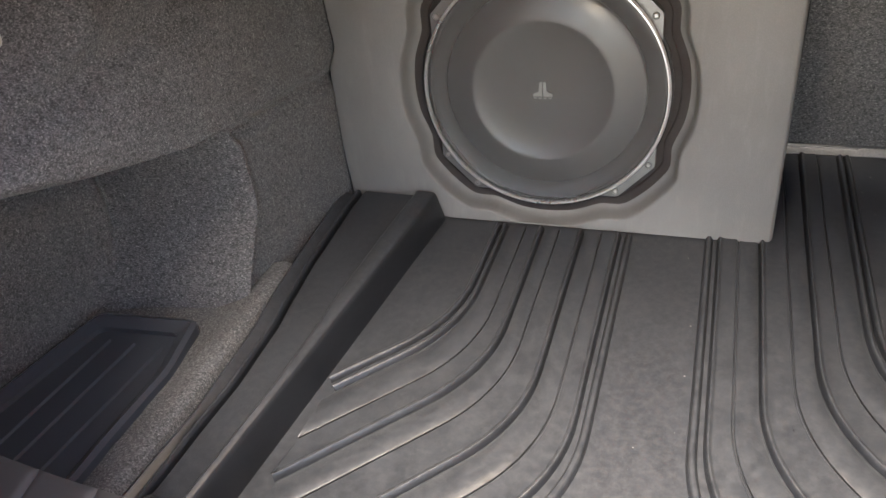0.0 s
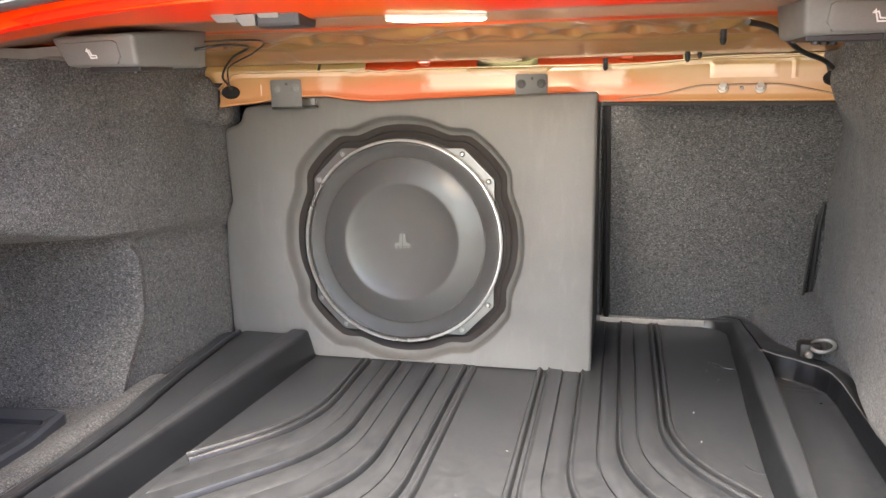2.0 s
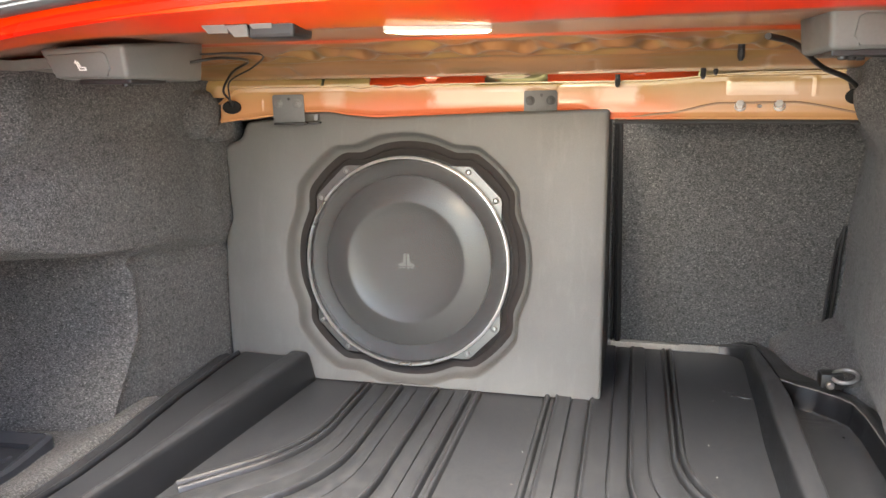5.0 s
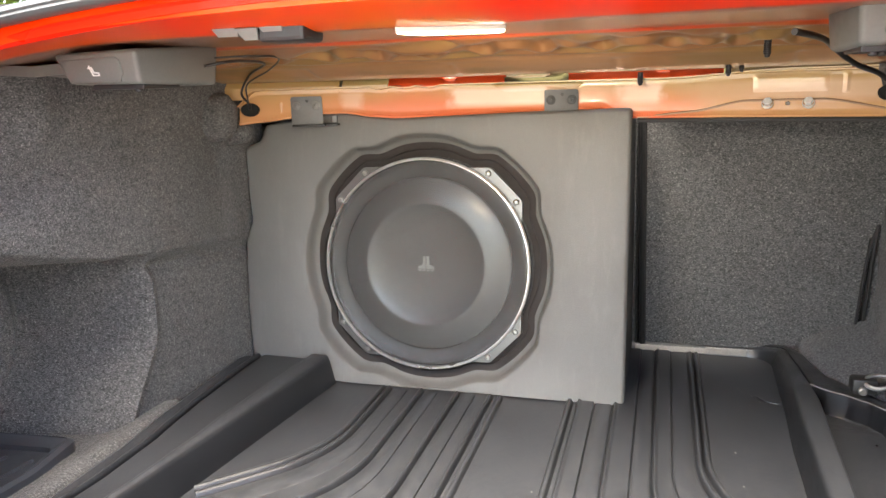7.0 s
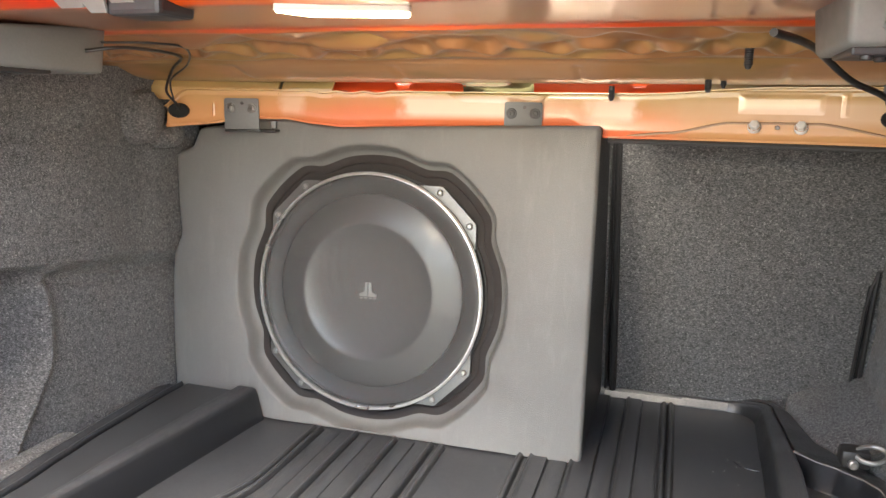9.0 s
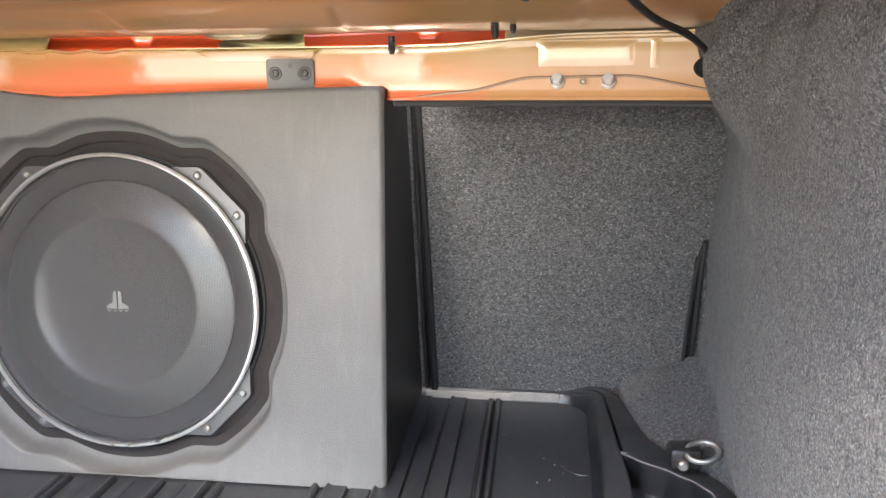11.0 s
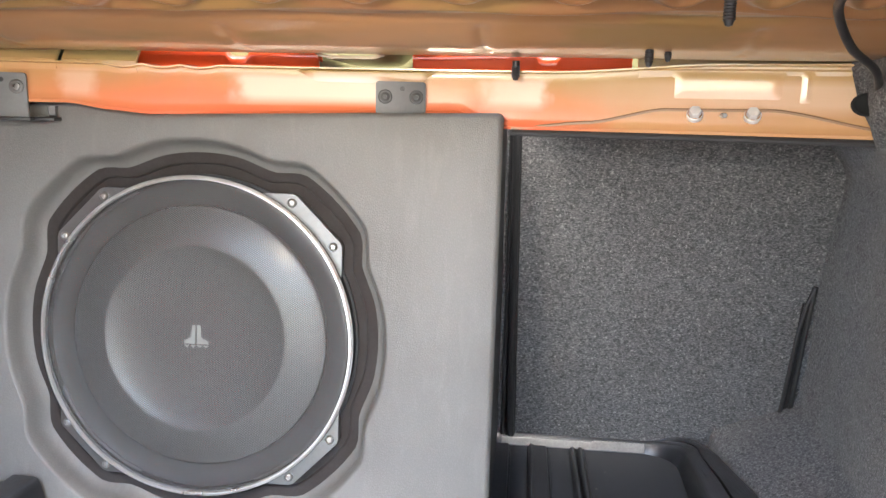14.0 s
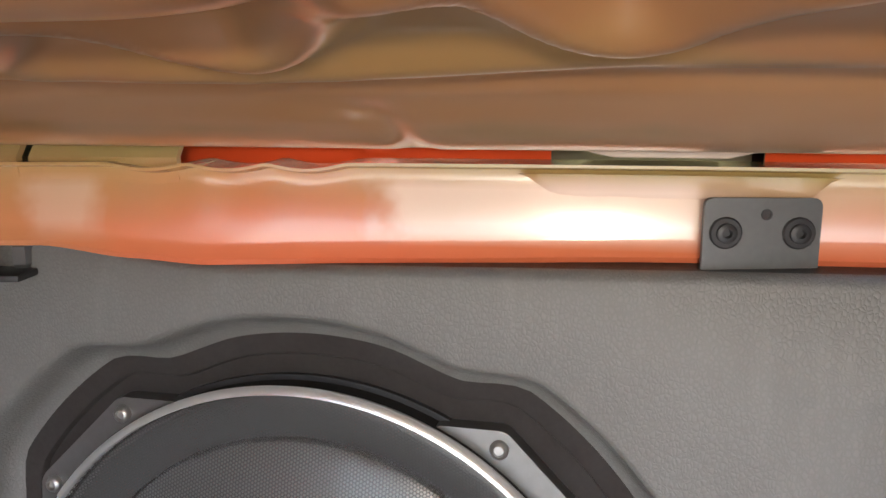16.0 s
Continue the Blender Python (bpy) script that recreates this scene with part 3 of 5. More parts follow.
def ledge_section(w, wall, back, h):
    """Inner wall, shoulder, the sunk side trough between wall and back, and the outer shoulder."""
    s, g = smooth01(0.0, 0.02, back - wall), h / 0.05
    low = 0.0500 - 0.036 * smooth01(0.0008, 0.005, back - wall)
    pts = [(0.0, -0.012), (0.0, 0.0), (0.008, 0.040), (0.0105, 0.0455), (0.015, 0.0480), (wall - 0.012, 0.0495), (wall - 0.006, 0.0530), (wall - 0.002, 0.0525), (wall, 0.0495), (wall + 0.005 * s, low + 0.002),
           (wall + 0.008 * s, low), (back - 0.006 * s, low), (back - 0.003 * s, low + 0.002), (back, 0.0475), (back + 0.002, 0.0515), (back + 0.006, 0.0520), (w - 0.012, 0.0495), (w - 0.006, 0.0455), (w, 0.040), (w, -0.012)]
    return [(a, z * g if z > 0 else z) for a, z in pts]


def right_stations():
    out = []
    for x in lerp(-0.34, 0.545, 40):
        k = 0.80 + 0.25 * smooth01(0.472, 0.480, x)
        out.append([(x, 0.277 + a, z * k if 0 < z < 0.0125 else z) for a, z in BACK])
    for k in range(1, 10):
        a, q = radians(90 - 90 * k / 10), smooth01(0, 10, k)
        led = ledge_section(0.050, 0.026, 0.0265, 0.028)
        out.append([(0.545 + (0.042 + u) * math.cos(a), 0.235 + (0.042 + u) * math.sin(a), z) for u, z in [(p * (1 - q) + m * q, c * (1 - q) + e * q) for (p, c), (m, e) in zip(BACK, led)]])
    for y in lerp(0.235, -0.66, 200):
        d = -y
        inner = table(d, [(-0.235, 0.587), (-0.066, 0.582), (0.12, 0.573), (0.3, 0.570), (0.66, 0.575)])
        outer = table(d, [(-0.24, 0.640), (-0.18, 0.645), (-0.11, 0.652), (-0.05, 0.676), (-0.015, 0.695), (0.02, 0.724), (0.06, 0.735), (0.66, 0.735)])
        wall = table(d, [(-0.235, 0.6115), (-0.05, 0.6125), (0.022, 0.616), (0.186, 0.610), (0.306, 0.606), (0.437, 0.598), (0.66, 0.600)])
        back = wall + 0.0006 if y > 0.030 else max(wall + 0.0006, table(d, [(-0.030, 0.6130), (-0.016, 0.628), (0.009, 0.663), (0.030, 0.686), (0.050, 0.698), (0.095, 0.703), (0.66, 0.703)]))
        led = ledge_section(outer - inner, wall - inner, min(back, outer - 0.020) - inner, table(d, [(-0.235, 0.028), (-0.1, 0.043), (-0.03, 0.050), (0.66, 0.05)]))
        out.append([(inner + m, y, e) for m, e in led])
    return out


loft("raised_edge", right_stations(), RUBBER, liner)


def rib_path(x, side):
    """A rib that runs straight back and then bends outwards."""
    corner = -0.265 - (0.44 - x) * 1.2
    end_x = 0.572
    pts = [(x, yy) for yy in lerp(0.27 if side > 0 else -0.01, corner + 0.09, 8)]
    d = Vector((1, -1.1)).normalized()
    p0, p1, p2 = Vector((x, corner + 0.09)), Vector((x, corner)), Vector((x, corner)) + d * 0.09
    for k in range(1, 9):
        t = k / 8
        q = p0 * (1 - t) ** 2 + p1 * 2 * t * (1 - t) + p2 * t * t
        pts.append((q.x, q.y))
    q = p2.copy()
    while q.x < end_x and q.y > -0.655:
        q = q + d * 0.02
        pts.append((q.x, q.y))
    return [Vector((px if side > 0 else 2 * CX - px, py, 0.0)) for px, py in pts]


def even(path, count):
    """The path again, with count points at even steps."""
    run = [0.0]
    for p, q in zip(path, path[1:]):
        run.append(run[-1] + (q - p).length)
    out, i = [], 0
    for k in range(count):
        d = run[-1] * k / (count - 1)
        while i < len(path) - 2 and run[i + 1] < d:
            i += 1
        out.append(path[i].lerp(path[i + 1], min(1.0, (d - run[i]) / max(1e-9, run[i + 1] - run[i]))))
    return out


def band(xa, xb, side, flank, name="rib"):
    """A raised band between two bent lines; flank lists (distance from the edge, height) at the first edge and at the second."""
    first, second = flank
    bm = bmesh.new()
    rings = []
    pa, pb = even(rib_path(xa, side), 80), even(rib_path(xb, side), 80)
    for i in range(80):
        a, b, ends = pa[i], pb[i], []
        for path, p in ((pa, a), (pb, b)):
            ahead = (path[min(79, i + 1)] - path[max(0, i - 1)]).normalized()
            n = Vector((-ahead.y, ahead.x, 0)) * (1 if ahead.x * (b - a).y - ahead.y * (b - a).x > 0 else -1)
            ends.append(n)
        ring = [a + ends[0] * o + Vector((0, 0, z)) for o, z in first] + [b - ends[1] * o + Vector((0, 0, z)) for o, z in reversed(second)]
        rings.append([bm.verts.new(p) for p in ring])
    n = len(rings[0])
    for r, q in zip(rings, rings[1:]):
        for k in range(n):
            bm.faces.new((r[k], r[(k + 1) % n], q[(k + 1) % n], q[k]))
    bm.faces.new(rings[0])
    bm.faces.new(rings[-1])
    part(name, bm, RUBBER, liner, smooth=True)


# a rounded bead at the inner edge, a flat back, a sharp drop into a groove at the outer edge
BEAD = [(-0.0044, -0.001), (-0.0038, 0.0010), (-0.0018, 0.0062), (-0.0004, 0.0082), (0.0010, 0.0086), (0.0024, 0.0078), (0.0038, 0.0064), (0.0060, 0.0058)]
DROP = [(-0.0003, -0.001), (0.0001, 0.0047), (0.0009, 0.0058)]
LOW = [(-0.0002, -0.001), (0.0003, 0.0026), (0.0012, 0.0033)]
SLIM = [(-0.0042, -0.001), (-0.0034, 0.0010), (-0.0014, 0.0054), (0.0002, 0.0072), (0.0012, 0.0075)]
for side in (1, -1):
    band(0.2488, 0.2530, side, (SLIM, SLIM))
    for xa, xb in ((0.266, 0.2905), (0.3235, 0.356), (0.3865, 0.4095)):
        band(xa, xb, side, (BEAD, DROP))
    for xa, xb in ((0.2932, 0.3185), (0.3587, 0.3815), (0.4122, 0.4385)):
        band(xa, xb, side, (LOW, LOW), "low_band")
    band(0.4445, 0.4480, side, (SLIM, SLIM))
    band(0.4555, 0.4590, side, (SLIM, SLIM))

# rim and corner of the side trough, their highlights added as pale rubber
PALE_RUBBER = plain("pale_rubber", (0.15, 0.145, 0.138), 0.45, grain=300, vary=0.3)
bm = bmesh.new()
tube(bm, [(table(-y, [(-0.030, 0.6130), (-0.016, 0.628), (0.009, 0.663), (0.030, 0.686), (0.050, 0.698), (0.095, 0.703), (0.40, 0.703)]) + 0.0012, y, 0.0508) for y in lerp(0.030, -0.26, 60)], 0.0011, 6)
part("pale_rim", bm, PALE_RUBBER, liner, "pale tube along the trough rim for its highlight", True)
bm = bmesh.new()
box(bm, (0.6058, 0.0250, 0.0400), (0.6088, 0.0325, 0.0530), 0.0012)
box(bm, (0.6070, 0.0290, 0.0440), (0.6200, 0.0325, 0.0524), 0.0012)
part("corner_glint", bm, PALE_RUBBER, liner, "pale corner blocks for its highlight")
# pale strip along the liner's back edge
bm = bmesh.new()
rows = []
for x in lerp(0.345, 0.548, 60):
    k = 0.80 + 0.25 * smooth01(0.472, 0.480, x)
    rows.append([(x, 0.277 + a, z * k + 0.0005) for a, z in ((-0.0012, 0.0015), (0.0038, 0.0080), (0.0050, 0.0098), (0.0070, 0.0114))])
grid_solid(bm, rows, (0, 0.0008, -0.0002))
part("pale_rim", bm, PALE_RUBBER, liner, "pale rim along the seat back", True)

# small moulded arcs on the flat of the liner
for cx, cy in ((0.575, 0.095), (0.577, -0.258)):
    bm = bmesh.new()
    sweep(bm, [(cx + 0.030 * math.cos(radians(a)), cy + 0.030 * math.sin(radians(a)), 0.0) for a in lerp(195, 275, 14)], [(-0.0012, -0.001), (-0.0006, 0.0012), (0.0006, 0.0012), (0.0012, -0.001)])
    part("moulded_arc", bm, RUBBER, liner)

# the seat back
seat = thing("rear_seat", "dark grey carpet-backed folding rear seat back", "seat back", (0.55, 0.29, 0.02))
bm = bmesh.new()
grid_solid(bm, [[(x, seat_y(z), z) for x in lerp(0.364 - 0.016 * z, 0.76, 20)] for z in lerp(-0.02, 0.468, 20)], (0, 0.04, 0.02))
part("panel", bm, CARPET, seat, smooth=True)
bm = bmesh.new()
tube(bm, [(0.3575 - 0.016 * z, seat_y(z) - 0.002, z) for z in lerp(-0.01, 0.468, 20)], 0.006, 8, up=(1, 0, 0))
part("piping", bm, BLACK, seat, "black edge piping", True)
seat2 = thing("rear_seat", "dark grey carpet-backed folding rear seat back behind the enclosure", "seat back", (0.0, 0.29, 0.02))
bm = bmesh.new()
grid_solid(bm, [[(x, seat_y(z), z) for x in lerp(-0.40, 0.343, 20)] for z in lerp(-0.02, 0.468, 20)], (0, 0.04, 0.02))
part("panel", bm, CARPET, seat2, smooth=True)
bm = bmesh.new()
tube(bm, [(0.345, seat_y(z) - 0.002, z) for z in lerp(-0.01, 0.468, 20)], 0.003, 8, up=(1, 0, 0))
part("piping", bm, BLACK, seat2, "black edge piping", True)

# ---- the subwoofer enclosure ----
ZC = 0.2173      # height of the driver's middle along the face
DX = -0.001      # the driver's middle across
CUT_U, CUT_S = 0.001, 0.2205   # middle of the opening
OUTLINE = [(-0.166, 0.002), (0.338, 0.002), (0.338, 0.474), (0.205, 0.471), (0.053, 0.467), (-0.046, 0.464), (-0.085, 0.467), (-0.128, 0.474), (-0.175, 0.474), (-0.26, 0.461), (-0.291, 0.457), (-0.303, 0.428),
           (-0.334, 0.417), (-0.330, 0.342), (-0.324, 0.286), (-0.338, 0.255), (-0.340, 0.2), (-0.338, 0.111), (-0.331, 0.004), (-0.177, 0.004)]


def cut_radius(a, grow=0.0):
    d = abs((math.degrees(a) % 90) - 45)
    return 0.2095 + 0.0165 * (1 - smooth01(10.5, 22, d)) + 0.0022 * smooth01(24, 34, d) + grow


def cut_ring(grow, deep, count=160):
    """A ring of places on the opening's outline, grown and set back."""
    out = []
    for k in range(count):
        a = 6.28319 * k / count
        out.append(face_point(CUT_U + cut_radius(a, grow) * math.cos(a), max(0.0045, CUT_S + cut_radius(a, grow) * math.sin(a)), -deep))
    return out


def enclosure():
    top = thing("subwoofer_enclosure", "grey vinyl covered wedge-shaped subwoofer enclosure standing on the liner", "speaker box", (0, 0.05, 0.002))
    out = [(u - 0.0065 * (1 if u > 0 else -1), s - 0.0045 * (1 if s > 0.40 else 0)) for u, s in rounded(OUTLINE, 0.008, 4)]
    bm = bmesh.new()
    vo = [bm.verts.new(face_point(u, s)) for u, s in out]
    vi = [bm.verts.new(p) for p in cut_ring(0.0105, 0.0)]
    eds = [bm.edges.new((v[k], v[(k + 1) % len(v)])) for v in (vo, vi) for k in range(len(v))]
    bmesh.ops.triangle_fill(bm, edges=eds, use_beauty=True)
    # rounded front edge and sides back to the seat
    def wider(u, s, g):
        return u + g * (1 if u > 0 else -1), s + g * (1 if s > 0.40 else 0)

    last = vo
    for deep, g in ((0.0008, 0.0022), (0.003, 0.0045), (0.007, 0.006), (None, 0.0065)):
        ring = []
        for u, s in out:
            uu, ss = wider(u, s, g)
            if deep:
                p = face_point(uu, ss, -deep)
            else:
                p = face_point(uu, ss)
                p.y = max(p.y + 0.012, seat_y(p.z) - 0.006)
            ring.append(bm.verts.new(p))
        for k in range(len(out)):
            q = (k + 1) % len(out)
            bm.faces.new((last[k], last[q], ring[q], ring[k]))
        last = ring
    bm.faces.new(last)
    # sides take a near-black copy of the face's vinyl, shade put into the colour
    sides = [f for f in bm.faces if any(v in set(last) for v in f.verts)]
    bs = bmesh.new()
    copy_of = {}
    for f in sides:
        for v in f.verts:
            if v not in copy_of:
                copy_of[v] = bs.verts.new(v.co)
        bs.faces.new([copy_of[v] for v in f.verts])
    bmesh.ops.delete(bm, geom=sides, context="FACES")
    part("body", bs, SHADED_VINYL, top, "vinyl sides in a near-black tone painted for shade")
    # rolled lip of the opening
    last = vi
    for grow, deep in ((0.0096, 0.0004), (0.0080, 0.0017), (0.0066, 0.0042), (0.0040, 0.0140), (0.0020, 0.0200), (-0.0020, 0.0255), (-0.0058, 0.0280), (-0.0062, 0.036)):
        ring = [bm.verts.new(p) for p in cut_ring(grow, deep)]
        for k in range(len(ring)):
            q = (k + 1) % len(ring)
            bm.faces.new((last[k], last[q], ring[q], ring[k]))
        last = ring
    part("shell", bm, VINYL, top, smooth=True)
    bm = bmesh.new()
    rings = [cut_ring(-0.0048, 0.0280), cut_ring(-0.0160, 0.0290), cut_ring(-0.0176, 0.0300), cut_ring(-0.0190, 0.0340)]
    rings.append([face_point(DX + 0.15 * math.cos(6.28319 * k / 160), ZC + 0.15 * math.sin(6.28319 * k / 160), -0.0345) for k in range(160)])
    rings = [[bm.verts.new(p) for p in r] for r in rings]
    for a, b in zip(rings, rings[1:]):
        for k in range(160):
            q = (k + 1) % 160
            bm.faces.new((a[k], a[q], b[q], b[k]))
    part("recess", bm, SUEDE, top, "dark brown suede recess", True)
    return top


enclosure()

# ---- the driver ----
FACE_M = Matrix.Rotation(radians(90) - LEAN, 3, "X")
drv = thing("subwoofer", "round black mesh subwoofer with bright ring in the enclosure", "speaker", face_point(DX, ZC, -0.01))
C = face_point(DX, ZC, -0.015)
bm = bmesh.new()
lathe(bm, [(0.1785, -0.004), (0.1785, 0.0052), (0.1789, 0.0058), (0.1804, 0.0056), (0.1826, 0.0036), (0.1832, 0.0022), (0.1826, 0.0010), (0.1815, -0.004)], C, FACE_M, 160)
part("trim_ring", bm, CHROME, drv, "polished bright metal ring", True)
# near-black wall makes the dark gap between ring and ears, shade as colour
bm = bmesh.new()
lathe(bm, [(0.1775, -0.016), (0.1775, -0.003), (0.1818, -0.003), (0.1818, -0.016)], C, FACE_M, 128)
part("ring_wall", bm, HOLE, drv, smooth=True)
bm = bmesh.new()
FORM = [(0.1784, 0.0010), (0.1775, 0.0030), (0.1755, 0.0036), (0.172, 0.0026), (0.165, 0.0006), (0.157, -0.0016), (0.151, -0.0028), (0.147, -0.0028), (0.142, -0.0020), (0.130, 0.0012),
        (0.112, 0.0042), (0.1064, 0.0048), (0.1040, 0.0046), (0.1005, 0.0030), (0.09, 0.0004), (0.07, -0.0028), (0.04, -0.0046), (0.0, -0.0052)]
lathe(bm, FORM, C, FACE_M, 160)
part("grille", bm, MESH, drv, "dark perforated metal grille pressed into a dished form", True)
bm = bmesh.new()
lathe(bm, [(0.1784, -0.012), (0.174, -0.0085), (0.166, -0.0075), (0.158, -0.0082), (0.153, -0.0095), (0.1507, -0.0110), (0.1507, -0.034), (0.1784, -0.034), (0.1784, -0.012)], C, FACE_M, 128)
part("surround", bm, SURROUND, drv, "black rubber surround roll", True)
bm = bmesh.new()
lathe(bm, [(0.1505, -0.028), (0.1485, -0.0085), (0.146, -0.0070), (0.125, -0.0020), (0.110, 0.0012), (0.1060, 0.0018), (0.1038, 0.0016), (0.100, 0.0000), (0.09, -0.0026), (0.07, -0.0058), (0.0, -0.0082)], C, FACE_M, 128)
part("cone", bm, CONE, drv, "grey speaker cone behind the grille", True)


def basis(origin, right, up):
    """A frame at origin whose x is right, z is up and y points away from the viewer."""
    r = Vector(right).normalized()
    u = (Vector(up) - r * Vector(up).dot(r)).normalized()
    f = u.cross(r)
    return Matrix(((r.x, f.x, u.x, origin[0]), (r.y, f.y, u.y, origin[1]), (r.z, f.z, u.z, origin[2]), (0, 0, 0, 1)))


def plate(bm, outline, thick, m, bevel=0.0):
    """A flat plate from an outline of (x, z) pairs; its face lies in m's x-z plane, its back behind it."""
    b2 = bmesh.new()
    f = [b2.verts.new((x, 0, z)) for x, z in outline]
    k = [b2.verts.new((x, thick, z)) for x, z in outline]
    b2.faces.new(f)
    b2.faces.new(k[::-1])
    for i in range(len(f)):
        j = (i + 1) % len(f)
        b2.faces.new((f[i], f[j], k[j], k[i]))
    if bevel:
        rim = [e for e in b2.edges if e.verts[0] in f and e.verts[1] in f]
        bmesh.ops.bevel(b2, geom=rim, offset=bevel, segments=2, profile=0.5, affect="EDGES")
    return merge(bm, b2, m)


def disc(bm, profile, m, segments=20):
    """A turned piece: (radius, height towards the viewer) pairs round m's viewing axis."""
    b2 = bmesh.new()
    lathe(b2, profile, (0, 0, 0), Matrix.Rotation(radians(90), 3, "X"), segments)
    return merge(bm, b2, m)


FACE = basis(face_point(DX, ZC, -0.021), (1, 0, 0), face_point(0, 1))

# four mounting ears, each with two screws
for a0 in (45, 135, 225, 315):
    turn = Matrix.Rotation(radians(a0 - 45), 2)
    shape = rounded([(0.0746, 0.166), (0.1125, 0.166), (0.166, 0.1125), (0.166, 0.0746)], 0.0035, 3)[2:-2] + [(0.1620, 0.0660), (0.1500, 0.0900), (0.1250, 0.1250), (0.0900, 0.1500), (0.0660, 0.1620)]
    pts = [tuple(turn @ Vector(p)) for p in shape]
    bm = bmesh.new()
    plate(bm, pts, 0.0130, FACE, 0.0008)
    ear = part("mounting_ear", bm, ALLOY, drv, "grey cast metal mounting ear")
    for d in (10.0, -10.0):
        bm = bmesh.new()
        disc(bm, [(0.0050, -0.001), (0.0050, 0.0020), (0.0043, 0.0034), (0.0028, 0.0042), (0.0024, 0.0026), (0.0, 0.0026)], FACE @ Matrix.Translation((0.1908 * math.cos(radians(a0 + d)), 0, 0.1908 * math.sin(radians(a0 + d)))))
        part("screw", bm, SILVER, ear, "bright socket screw", True)
bm = bmesh.new()
lathe(bm, [(0.165, -0.04), (0.165, -0.030), (0.1850, -0.030), (0.1850, -0.04)], face_point(DX, ZC), FACE_M, 128)
part("basket_rim", bm, BLACK, drv, smooth=True)
# the maker's mark, kept as plain shapes
EMBLEM = FACE @ Matrix.Translation((0, -0.0018, 0)) @ Matrix.Diagonal((1.2, 1, 1, 1))
bm = bmesh.new()
for sx in (-1, 1):
    plate(bm, [(sx * 0.0008, 0.014), (sx * 0.0042, 0.014), (sx * 0.0050, 0.000), (sx * 0.0118, -0.004), (sx * 0.0118, -0.0075), (sx * 0.0008, -0.0075)], 0.003, EMBLEM)
for k in range(4):
    plate(bm, [(-0.0118 + 0.0062 * k, -0.0092), (-0.0070 + 0.0062 * k, -0.0092), (-0.0094 + 0.0062 * k, -0.0125)], 0.003, EMBLEM)
part("emblem", bm, plain("pale_print", (0.20, 0.208, 0.20), 0.5, relief=0.0), drv, "pale grey plain emblem")


# ---- brackets on the beam ----
def hex_screw(bm, m, r=0.0075):
    disc(bm, [(r, -0.002), (r, 0.0008), (r * 0.9, 0.0014), (r * 0.62, 0.0014), (r * 0.62, 0.003), (r * 0.5, 0.0036), (r * 0.28, 0.0036), (r * 0.25, 0.001), (0.0, 0.001)], m, 16)


def bracket(x, z_mid, y, slope, foot):
    b = thing("bracket", "grey steel bracket screwed to the beam, holding the enclosure", "bracket", (x, y, 0.471), "enclosure brackets")
    m = basis((x, y, 0.0), (1, slope, 0), (0, 0, 1))
    bm = bmesh.new()
    plate(bm, rounded([(-0.0265, 0.462 if not foot else 0.455), (0.0265, 0.462 if not foot else 0.455), (0.0265, 0.5035), (-0.0265, 0.5035)], 0.004), 0.003, m, 0.0006)
    part("plate", bm, BRACKET, b, smooth=True)
    for dx in (-0.0165, 0.0165):
        bm = bmesh.new()
        hex_screw(bm, m @ Matrix.Translation((dx, 0, z_mid)))
        part("screw", bm, BLACK if not foot else ALLOY, b, "dark socket screw", True)
    bm = bmesh.new()
    disc(bm, [(0.0026, 0.0002), (0.0026, 0.0006), (0.0018, 0.0006), (0.0018, 0.0001), (0.0, 0.0001)], m @ Matrix.Translation((0.0015, 0, 0.496)), 12)
    part("pin_hole", bm, BLACK, b)
    return b, m


bracket(0.2275, 0.4875, 0.0555, 0.18, False)
ba, m = bracket(-0.1905, 0.489, 0.005, 0.2, True)
bm = bmesh.new()
box(bm, (-0.0255, -0.004, 0.4535), (0.030, 0.05, 0.4575), 0.001, m)
box(bm, (0.026, 0.006, 0.4535), (0.0500, 0.05, 0.4575), 0.001, m)
part("foot", bm, BLACK, ba, "black angled foot", True)
bm = bmesh.new()
disc(bm, [(0.007, -0.004), (0.007, 0.006), (0.006, 0.008), (0, 0.008)], m @ Matrix.Translation((0.041, 0.03, 0.4655)) @ Matrix.Rotation(radians(90), 4, "X"), 6)
part("bolt", bm, ALLOY, ba, "grey bolt")


# ---- fixings on the beam and shelf ----
def push_pin(x, y, tip, length, r=0.0042):
    p = thing("push_pin", "black ribbed plastic push pin poking through the panel", "clip", (x, y, tip), "push pins")
    bm = bmesh.new()
    prof = [(0.0, tip), (r * 0.55, tip + 0.001), (r * 0.8, tip + 0.004)]
    z = tip + 0.004
    while z < tip + length:
        prof += [(r, z + 0.0008), (r * 0.82, z + 0.0016)]
        z += 0.0022
    prof.append((r * 0.8, tip + length + 0.006))
    lathe(bm, prof, (x, y, 0), Matrix.Identity(3), 12)
    part("shank", bm, BLACK, p, smooth=True)
    return p


push_pin(0.348, 0.044, 0.506, 0.014, 0.0046)
push_pin(0.466, -0.050, 0.516, 0.018)
push_pin(0.483, -0.045, 0.521, 0.008, 0.0036)
push_pin(0.497, -0.190, 0.536, 0.020, 0.0046)

